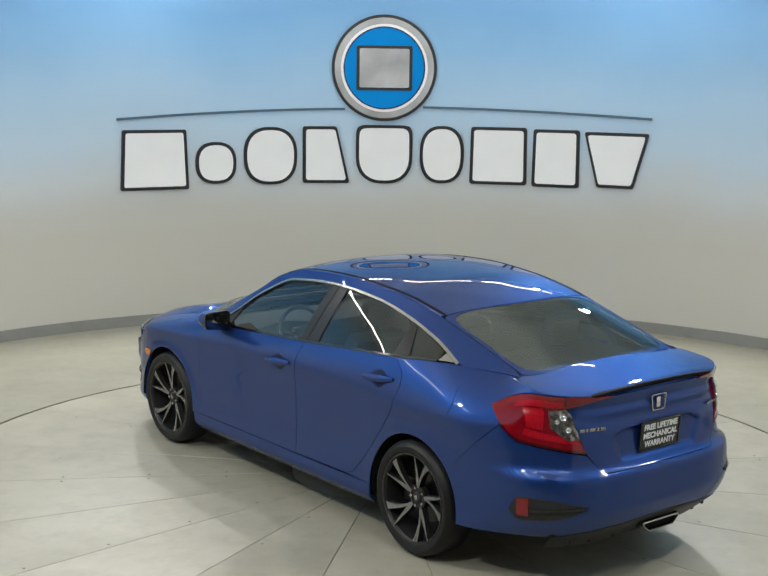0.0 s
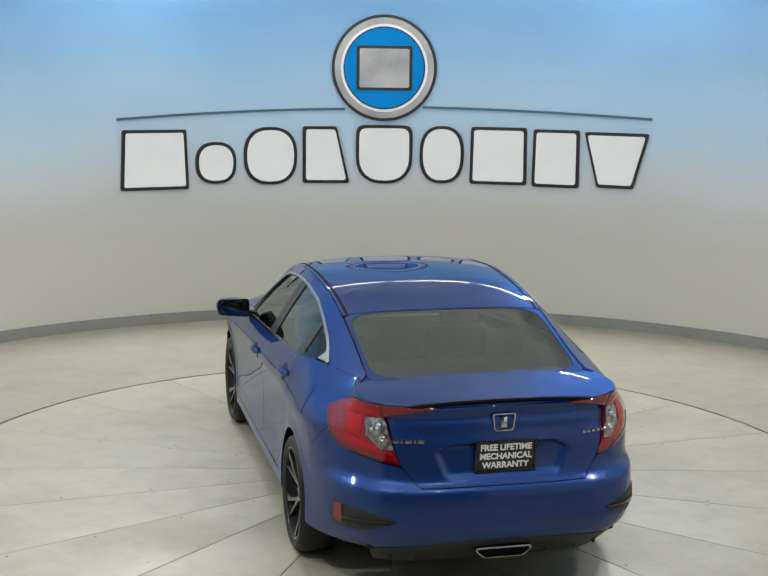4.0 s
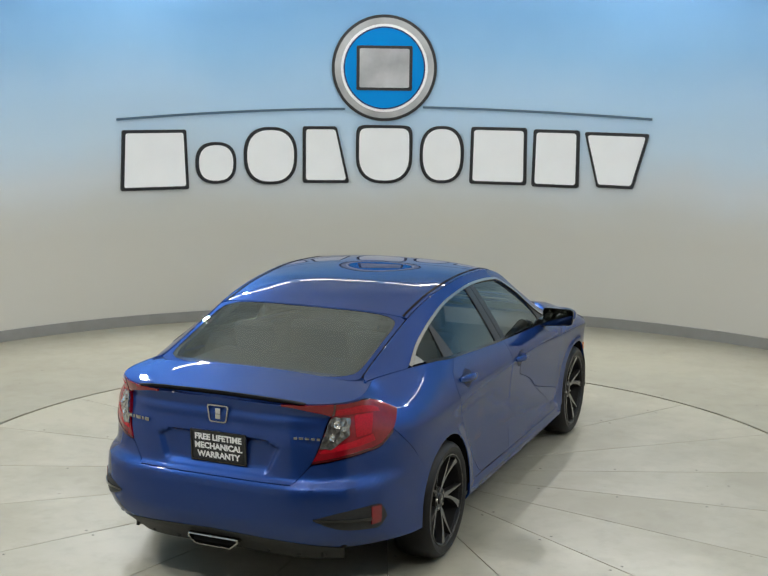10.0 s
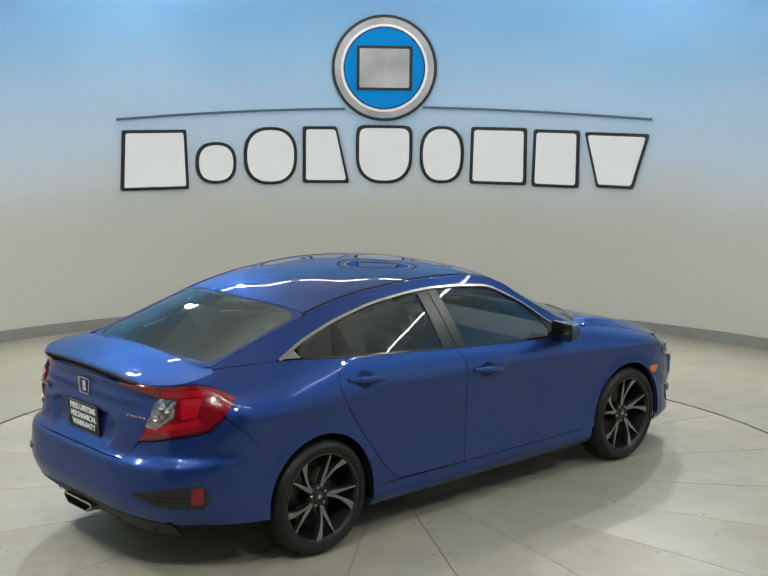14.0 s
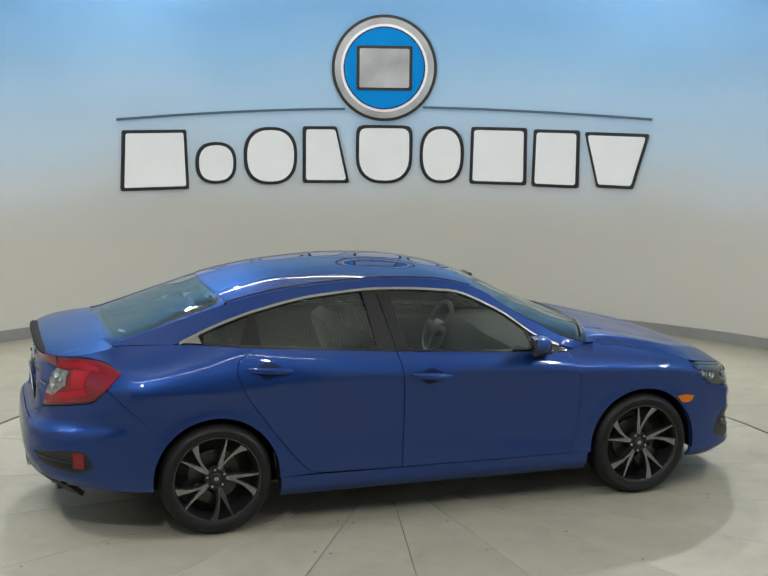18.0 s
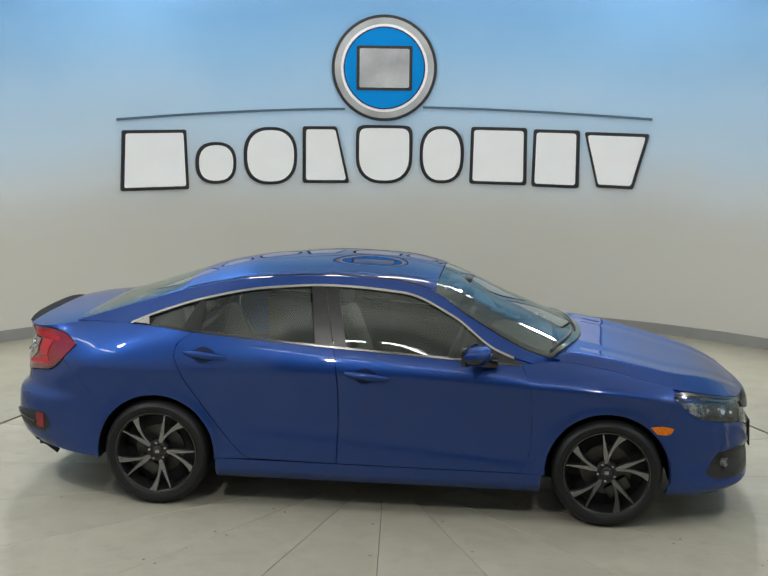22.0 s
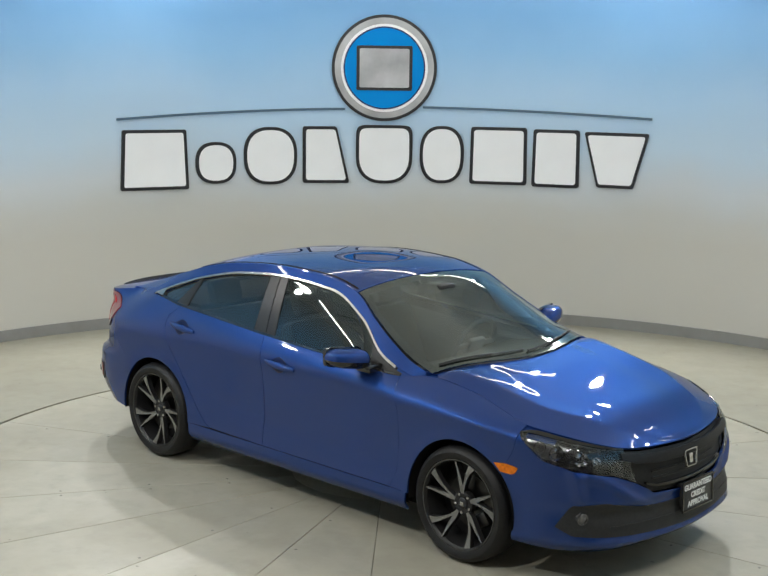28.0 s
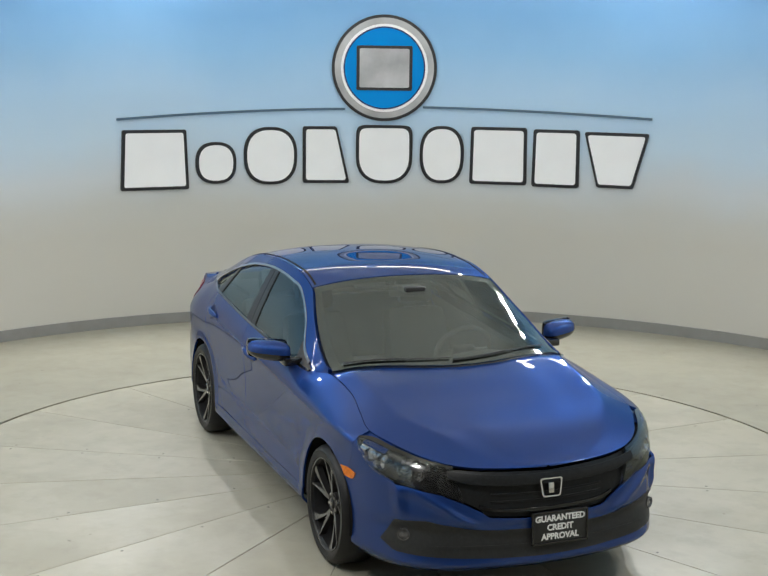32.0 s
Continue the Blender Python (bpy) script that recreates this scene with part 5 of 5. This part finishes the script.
def build_front(car):
    low_edge = [(1.724, 0.797), (1.79, 0.73), (1.866, 0.672), (2.007, 0.639), (2.157, 0.617), (2.294, 0.597), (2.42, 0.552), (2.511, 0.507), (2.551, 0.478), (2.736, 0.463), (UF, 0.463)]
    for s in (1, -1):
        back = list(reversed(arch(AXLE_F, 42, -18, 12)))
        patch("front_bumper", [back[0], (1.85, 0.195), (2.2, 0.19), (UF, 0.19)], [(UF, 0.19), (UF, 0.458)], [back[-1], (1.70, 0.695)] + [(u, z - 0.005) for u, z in low_edge], back,
              76, 30, bumper_side, PAINT, car, s, smooth=False)
        # headlamp: dark bowl with three reflectors under a clear lens
        hl_low = low_edge[:7]
        hl_top = [(1.727, 0.803)] + [(u, Z_TOP(u) - 0.005) for u in (1.80, 1.95, 2.10, 2.25, 2.36)]
        lampb = patch("headlamp", hl_low, [hl_low[-1], hl_top[-1]], hl_top, [(1.724, 0.797), (1.724, 0.80)], 40, 14, bowl_side, HEAD_BOWL, car, s, -0.010, 0.03, "dark headlamp with chrome reflectors")
        lens = patch("headlamp_lens", hl_low, [hl_low[-1], hl_top[-1]], hl_top, [(1.724, 0.797), (1.724, 0.80)], 30, 10, side, LAMP_GLASS, lampb, s, 0.004, 0.004, "clear headlamp lens")
        lens.visible_shadow = False
        patch("chrome_bezel", [(1.775, 0.752), (1.845, 0.690), (1.96, 0.668)], [(1.96, 0.668), (1.96, 0.735)], [(1.785, 0.775), (1.86, 0.762), (1.96, 0.735)], [(1.775, 0.752), (1.785, 0.775)], 14, 6, bowl_side, REFLECTOR, lampb, s, -0.005, 0.004, "chrome headlamp bezel")
        for u, z, r in ((1.845, 0.735, 0.034), (1.935, 0.712, 0.040), (2.075, 0.690, 0.040), (2.165, 0.676, 0.026)):
            q = Vector(side(u, z))
            x1, y1 = outline(u + 0.02)
            x0, y0 = outline(u - 0.02)
            nv = Vector((-(y1 - y0), x1 - x0, 0.0)).normalized()
            nv = (nv * 0.7 + Vector((1, 0, 0.05)) * 0.5).normalized()
            bm = lathe([(r, 0.0), (r * 0.92, -0.004), (r * 0.55, -0.022), (r * 0.40, -0.018), (0, -0.012)], 20, "z")
            bm.transform(Matrix.Translation(q - nv * 0.006) @ nv.to_track_quat("Z", "Y").to_matrix().to_4x4())
            for v in bm.verts:
                v.co.y *= s
            bmesh.ops.recalc_face_normals(bm, faces=bm.faces)
            part("reflector_bowl", bm, REFLECTOR, lampb, "chrome headlamp reflector")
        patch("headlamp_brow", hl_top[:1] + [(u, z - 0.010) for u, z in hl_top[1:]], [(hl_top[-1][0], hl_top[-1][1] - 0.010), hl_top[-1]], hl_top, [(1.724, 0.797), (1.724, 0.80)], 24, 2, side, BLACK_GLOSS, lampb, s, 0.006, 0.006)
        # grille wing and centre
        g_low = [(2.36, 0.578), (2.42, 0.556), (2.511, 0.511), (2.551, 0.482), (2.736, 0.467), (UF, 0.467)]
        gr = patch("grille", g_low, [(UF, 0.467), (UF, 0.690)], [(2.36, Z_TOP(2.36) - 0.012)] + top_line(2.5, UF, 6, Z_TOP, -0.012), [(2.36, 0.578), (2.36, Z_TOP(2.36) - 0.012)], 30, 14, side, GRILLE_BLACK, car, s, -0.02, 0.03, "gloss black front grille")
        patch("grille_bar", [(2.33, 0.675), (2.45, 0.648), (2.62, 0.632), (UF, 0.628)], [(UF, 0.628), (UF, 0.675)], [(2.33, 0.705), (2.45, 0.690), (2.62, 0.678), (UF, 0.675)], [(2.33, 0.675), (2.33, 0.705)], 24, 5, side, GRILLE_BLACK, gr, s, 0.012, 0.04, "black upper grille bar")
        patch("grille_lower_bar", [(2.50, 0.528), (2.60, 0.502), (UF, 0.492)], [(UF, 0.492), (UF, 0.508)], [(2.50, 0.540), (2.60, 0.516), (UF, 0.508)], [(2.50, 0.528), (2.50, 0.540)], 16, 2, side, BLACK_GLOSS, gr, s, 0.0, 0.02)
        for k in range(2):
            z = 0.545 + 0.036 * k
            patch("grille_slat", [(2.56, z), (UF, z - 0.006)], [(UF, z - 0.006), (UF, z + 0.002)], [(2.56, z + 0.008), (UF, z + 0.002)], [(2.56, z), (2.56, z + 0.008)], 12, 1, side, GRILLE_BLACK, gr, s, -0.014, 0.012)
        # lower intake and fog lamp
        it = patch("lower_intake", [(1.945, 0.334), (2.038, 0.291), (2.299, 0.283), (2.6, 0.268), (UF, 0.262)], [(UF, 0.262), (UF, 0.405)], [(1.945, 0.334), (2.029, 0.447), (2.224, 0.462), (2.445, 0.420), (2.6, 0.408), (UF, 0.405)], [(1.945, 0.330), (1.945, 0.336)],
                   40, 10, bumper_side, BLACK_PLASTIC, car, s, 0.003, 0.01, "black lower bumper intake", smooth=False)
        patch("intake_slat", [(2.25, 0.325), (UF, 0.315)], [(UF, 0.315), (UF, 0.329)], [(2.25, 0.337), (UF, 0.329)], [(2.25, 0.325), (2.25, 0.337)], 14, 1, bumper_side, BLACK_PLASTIC, it, s, 0.006, 0.008)
        q = Vector(bumper_side(2.085, 0.380)) + Vector((0.012, 0.006, 0.0))
        bm = lathe([(0.031, -0.02), (0.031, 0.006), (0.026, 0.008), (0.024, -0.002), (0.012, 0.003), (0, 0.005)], 24, "z")
        nv = Vector((0.88, 0.47, 0.0))
        bm.transform(Matrix.Translation(q) @ nv.to_track_quat("Z", "Y").to_matrix().to_4x4())
        for v in bm.verts:
            v.co.y *= s
        bmesh.ops.recalc_face_normals(bm, faces=bm.faces)
        part("fog_lamp", bm, FOG_LENS, car, "round front fog lamp")
        patch("side_marker", [(1.630, 0.577), (1.70, 0.574), (1.728, 0.606)], [(1.728, 0.606), (1.726, 0.610)], [(1.590, 0.618), (1.66, 0.622), (1.726, 0.610)], [(1.630, 0.577), (1.590, 0.618)], 10, 4, side, AMBER, car, s, 0.006, 0.012, "amber side marker lamp")
    nose = side(UF, 0.42)[0]
    face_fwd = Matrix(((0, 0, 1, 0), (1, 0, 0, 0), (0, 1, 0, 0), (0, 0, 0, 1)))
    plate(car, "credit_plate", ("GUARANTEED", "CREDIT", "APPROVAL"), (nose + 0.034, 0.042, 0.406), Matrix.Rotation(radians(-3), 4, "Y") @ face_fwd, 0.318, 0.168, "black dealer plate with white lettering")
    part("plate_bracket", box(bmesh.new(), nose - 0.02, nose + 0.027, -0.10, 0.18, 0.345, 0.475, 0.004), BLACK_PLASTIC, car)
    emblem("grille_emblem", (side(UF, 0.60)[0] + 0.006, 0.0, 0.606), Matrix.Rotation(radians(-8), 4, "Y") @ face_fwd, 0.118, 0.098, car)


def bumper_side(u, z):
    """The front bumper skin: a crease runs from the lamp corner down to the chin, the intake is set back."""
    x, y, zz = side(u, z)
    lip = 0.012 * math.exp(-((z - 0.235) / 0.03) ** 2) * smoothstep(1.8, 2.1, u)
    edge = 0.022 * math.exp(-((u - 2.03 - 0.25 * (0.63 - z)) / 0.036) ** 2) * smoothstep(0.42, 0.52, z) * smoothstep(0.68, 0.62, z)
    shelf = 0.014 * math.exp(-((z - (0.60 - 0.20 * smoothstep(2.1, 2.6, u))) / 0.025) ** 2) * smoothstep(1.9, 2.1, u)
    return x + lip + edge + shelf, y + edge * 0.6, zz


def build_wheels(car):
    """Four wheels: tyre, dark rim, ten machined spokes in pairs, nuts and centre cap."""
    tyre = [(0.236, -0.095), (0.285, -0.112), (0.306, -0.104), (0.319, -0.085), (0.3245, -0.05), (0.325, 0.0), (0.3245, 0.05), (0.319, 0.078), (0.308, 0.098), (0.290, 0.110), (0.270, 0.109), (0.254, 0.100), (0.250, 0.090)]
    rim = [(0.10, -0.02), (0.14, -0.03), (0.228, -0.05), (0.236, 0.02), (0.240, 0.082), (0.252, 0.094), (0.2525, 0.100), (0.246, 0.1015), (0.240, 0.094)]

    def spoke(a0, a1, w0, w1, r0, r1):
        """A blade from the hub to the rim: angles and half widths in degrees."""
        bm = bmesh.new()
        n = 7
        rows = []
        for i in range(n + 1):
            t = i / n
            r = r0 + (r1 - r0) * t
            a = a0 + (a1 - a0) * t ** 0.9
            hw = (w0 + (w1 - w0) * (t ** 3.0 if w1 > w0 else min(1.0, t * 1.15))) * (0.45 + 0.55 * smoothstep(0.0, 0.22, t) if w1 < w0 else 1.0) / r
            y = 0.060 + 0.014 * math.sin(t * math.pi / 2) + 0.020 * t * t
            rows.append([bm.verts.new((r * math.cos(radians(a) + k * hw), y + dy, r * math.sin(radians(a) + k * hw))) for k, dy in ((-1, -0.035), (-1, 0.0), (1, 0.0), (1, -0.035))])
        for i in range(n):
            for k in range(3):
                f = bm.faces.new((rows[i][k], rows[i + 1][k], rows[i + 1][k + 1], rows[i][k + 1]))
                f.material_index = 0 if k == 1 else 1
        bm.faces.new(rows[-1]).material_index = 1
        bm.faces.new(rows[0]).material_index = 1
        bmesh.ops.recalc_face_normals(bm, faces=bm.faces)
        return bm
    master = {}
    for x, s, turn in ((AXLE_F, 1, 22), (AXLE_F, -1, -25.1), (AXLE_R, 1, 35), (AXLE_R, -1, 25.8)):
        track = 0.775 if x > 0 else 0.780
        w = new("wheel", master["rim"].data) if master else part("wheel", lathe(rim, 64, "y"), [RIM_BLACK])
        w.parent = car
        tagged(w, "black alloy wheel with machined twin spokes")
        w.matrix_basis = Matrix.Translation((x, s * track, HUB_Z)) @ (Matrix.Rotation(math.pi, 4, "Z") if s < 0 else Matrix()) @ Matrix.Rotation(radians(turn if s < 0 else -turn), 4, "Y")
        if not master:
            master["rim"] = w
            for nm, bm, m in (("tyre", lathe(tyre, 72, "y"), [RUBBER]), ("lip", lathe([(0.245, 0.098), (0.247, 0.1025), (0.2525, 0.1025), (0.2545, 0.098)], 64, "y"), [RIM_EDGE]),
                              ("spoke_a", spoke(-7, 13.5, 0.0065, 0.023, 0.055, 0.243), [ALLOY, RIM_BLACK]), ("spoke_b", spoke(-11, -14.5, 0.0165, 0.0045, 0.055, 0.243), [ALLOY, RIM_BLACK]),
                              ("hub", lathe([(0.066, 0.02), (0.066, 0.056), (0.052, 0.062), (0.036, 0.058), (0, 0.058)], 30, "y"), [RIM_BLACK]),
                              ("cap", lathe([(0.031, 0.056), (0.030, 0.064), (0.026, 0.067), (0, 0.068)], 24, "y"), [CAP_GREY]),
                              ("badge", box(bmesh.new(), -0.013, 0.013, 0.066, 0.070, -0.011, 0.011, 0.002), [TRIM_CHROME]),
                              ("nut", lathe([(0.011, 0.04), (0.011, 0.060), (0.008, 0.064), (0, 0.064)], 6, "y"), [TRIM_CHROME]),
                              ("disc", lathe([(0.0, -0.01), (0.150, -0.01), (0.150, -0.03), (0, -0.03)], 40, "y"), [STEEL]),
                              ("back", lathe([(0.0, -0.06), (0.236, -0.06)], 40, "y"), [UNDER]),
                              ("caliper", box(bmesh.new(), 0.085, 0.165, -0.045, 0.02, -0.075, 0.075, 0.012), [STEEL])):
                o = part(nm, bm, m)
                master[nm] = o.data
                bpy.data.objects.remove(o)

        def add(name, data, ang=0.0, at=(0, 0, 0), label=""):
            o = new(name, data)
            o.parent = w
            o.matrix_basis = Matrix.Rotation(radians(ang), 4, "Y") @ Matrix.Translation(at)
            if label:
                tagged(o, label)
        add("tyre", master["tyre"], label="black low-profile tyre")
        add("rim_lip", master["lip"], label="machined rim edge")
        add("hub", master["hub"])
        add("centre_cap", master["cap"])
        add("cap_badge", master["badge"], -turn)
        add("brake_disc", master["disc"], label="steel brake disc")
        add("wheel_back", master["back"])
        add("brake_caliper", master["caliper"], 150 if x > 0 else 30)
        for k in range(5):
            add("spoke", master["spoke_a"], 72 * k)
            add("spoke", master["spoke_b"], 72 * k)
            add("wheel_nut", master["nut"], 72 * k + 36, (0.052, 0, 0))
        # arch liner
        bm = lathe([(0.0, 0.53), (ARCH_R + 0.003, 0.53), (ARCH_R + 0.003, 0.870)], 40, "y", radians(-8), radians(188))
        for v in bm.verts:
            v.co = Vector((v.co.x + x, v.co.y * s, v.co.z + HUB_Z))
        part("wheel_arch_liner", bm, UNDER, car, "black wheel arch liner")


def build_inside(car):
    bm = box(bmesh.new(), -1.75, 1.30, -0.60, 0.60, 0.20, 0.34, 0.02)
    for b in ((-2.20, -1.74, -0.66, 0.66, 0.30, 0.62), (1.74, 2.10, -0.62, 0.62, 0.22, 0.64), (-0.95, 0.95, -0.80, 0.80, 0.22, 0.30)):
        box(bm, *b, 0.02)
    part("underbody", bm, UNDER, car, "black underbody")
    for b in ((-0.95, 0.95, -0.72, -0.66, 0.185, 0.26), (-0.95, 0.95, 0.66, 0.72, 0.185, 0.26)):
        part("underbody_rail", box(bmesh.new(), *b, 0.01), UNDER, car)
    # dashboard
    bm = bmesh.new()
    rows = []
    for j in range(17):
        y = -0.70 + 1.4 * j / 16
        hump = 0.035 * math.exp(-((y - 0.36) / 0.18) ** 2)
        rows.append([bm.verts.new((x, y, z + (hump if k in (2, 3) else 0))) for k, (x, z) in enumerate(((1.08, 0.80), (1.02, 0.93), (0.72, 0.925), (0.62, 0.90), (0.58, 0.80), (0.60, 0.55), (1.08, 0.55)))])
    for j in range(16):
        for k in range(7):
            bm.faces.new((rows[j][k], rows[j + 1][k], rows[j + 1][(k + 1) % 7], rows[j][(k + 1) % 7]))
    bm.faces.new(rows[0])
    bm.faces.new(rows[-1])
    bmesh.ops.recalc_face_normals(bm, faces=bm.faces)
    part("dashboard", bm, TRIM_GREY, car, "dark dashboard")
    # steering wheel
    bm = bmesh.new()
    rr = []
    for i in range(36):
        a = 2 * math.pi * i / 36
        rr.append([bm.verts.new(((0.182 + 0.016 * math.cos(b)) * math.cos(a), (0.182 + 0.016 * math.cos(b)) * math.sin(a), 0.016 * math.sin(b))) for b in [2 * math.pi * k / 8 for k in range(8)]])
    for i in range(36):
        for k in range(8):
            bm.faces.new((rr[i][k], rr[(i + 1) % 36][k], rr[(i + 1) % 36][(k + 1) % 8], rr[i][(k + 1) % 8]))
    box(bm, -0.075, 0.075, -0.06, 0.05, -0.03, 0.015, 0.02)
    box(bm, -0.175, 0.175, -0.018, 0.018, -0.012, 0.008, 0.004)
    box(bm, -0.02, 0.02, -0.175, 0.0, -0.012, 0.008, 0.004)
    bm.transform(Matrix.Translation((0.42, 0.36, 0.885)) @ Matrix.Rotation(radians(-66), 4, "Y") @ Matrix.Rotation(radians(-90), 4, "Z"))
    bmesh.ops.recalc_face_normals(bm, faces=bm.faces)
    part("steering_wheel", bm, WHEEL_GREY, car, "dark steering wheel with grey spokes")

    def seat(name, x, y, w, back_x, h, label, rests):
        bm = bmesh.new()
        box(bm, x - 0.26, x + 0.26, y - w, y + w, 0.34, 0.56, 0.06)
        seat_ob = part(name, bm, SEAT_CLOTH, car, label)
        bm = box(bmesh.new(), -0.07, 0.07, y - w, y + w, 0.0, h, 0.05)
        for v in bm.verts:
            k = v.co.z / h
            v.co.y = y + (v.co.y - y) * (1.0 - 0.18 * k * k if w < 0.4 else 1.0)
        bm.transform(Matrix.Translation((back_x, 0, 0.50)) @ Matrix.Rotation(radians(-20), 4, "Y"))
        part("backrest", bm, SEAT_CLOTH, seat_ob)
        for ry in rests:
            bm = box(bmesh.new(), -0.05, 0.05, ry - 0.13, ry + 0.13, h + 0.02, h + 0.20, 0.045)
            bm.transform(Matrix.Translation((back_x, 0, 0.50)) @ Matrix.Rotation(radians(-16), 4, "Y"))
            part("headrest", bm, SEAT_CLOTH, seat_ob)
    for y in (0.36, -0.36):
        seat("front_seat", 0.05, y, 0.25, -0.20, 0.56, "dark cloth front seat", (y,))
    seat("rear_seat", -0.80, 0.0, 0.62, -1.06, 0.52, "dark cloth rear bench seat", (0.36, -0.36))
    part("high_brake_lamp", box(bmesh.new(), -1.80, -1.76, -0.11, 0.11, 1.03, 1.055, 0.006), DARK_RED, car, "dark red high brake lamp")
    part("parcel_shelf", box(bmesh.new(), -1.84, -1.25, -0.56, 0.56, 1.00, 1.03, 0.01), SHELF_BLACK, car, "dark parcel shelf")
    bm = box(bmesh.new(), -0.02, 0.02, -0.12, 0.12, -0.035, 0.035, 0.012)
    bm.transform(Matrix.Translation((0.36, 0, 1.285)))
    part("rear_view_mirror", bm, BLACK_PLASTIC, car, "black rear-view mirror")
    bm = box(bmesh.new(), 0.36, 0.50, -0.07, 0.07, 1.285, 1.325, 0.012)
    part("camera_housing", bm, BLACK_PLASTIC, car, "black sensor housing behind the windscreen")
    for s in (1, -1):
        bm = bmesh.new()
        n = 24
        g = np.array([[(-1.0 + 1.85 * i / n, 0.34 + (Z_TOP(-1.0 + 1.85 * i / n) - 0.34) * j / 5) for j in range(6)] for i in range(n + 1)])
        sheet(bm, g, side, s, -0.09, 0.0)
        part("door_lining", bm, TRIM_GREY, car, "dark door lining")


def build_car():
    car = new("car")
    tagged(car, "metallic blue four-door saloon car parked on the turntable", "car")
    for s in (1, -1):
        build_flank(car, s)
    build_top(car)
    build_rear(car)
    build_front(car)
    build_wheels(car)
    build_inside(car)
    return car


car = build_car()


# ---- what moves ----
def motions():
    table_rows, car_rows = [], []
    for k in range(33):
        a = 128.658 - 6.151 * k
        m = pose(0, 0, 0, 0, 0, a)
        table_rows.append((float(k), m))
        car_rows.append((float(k), m @ Matrix.Translation((0.058, -0.033, 0.0))))
    walk(turntable, table_rows)
    walk(car, car_rows)


motions()
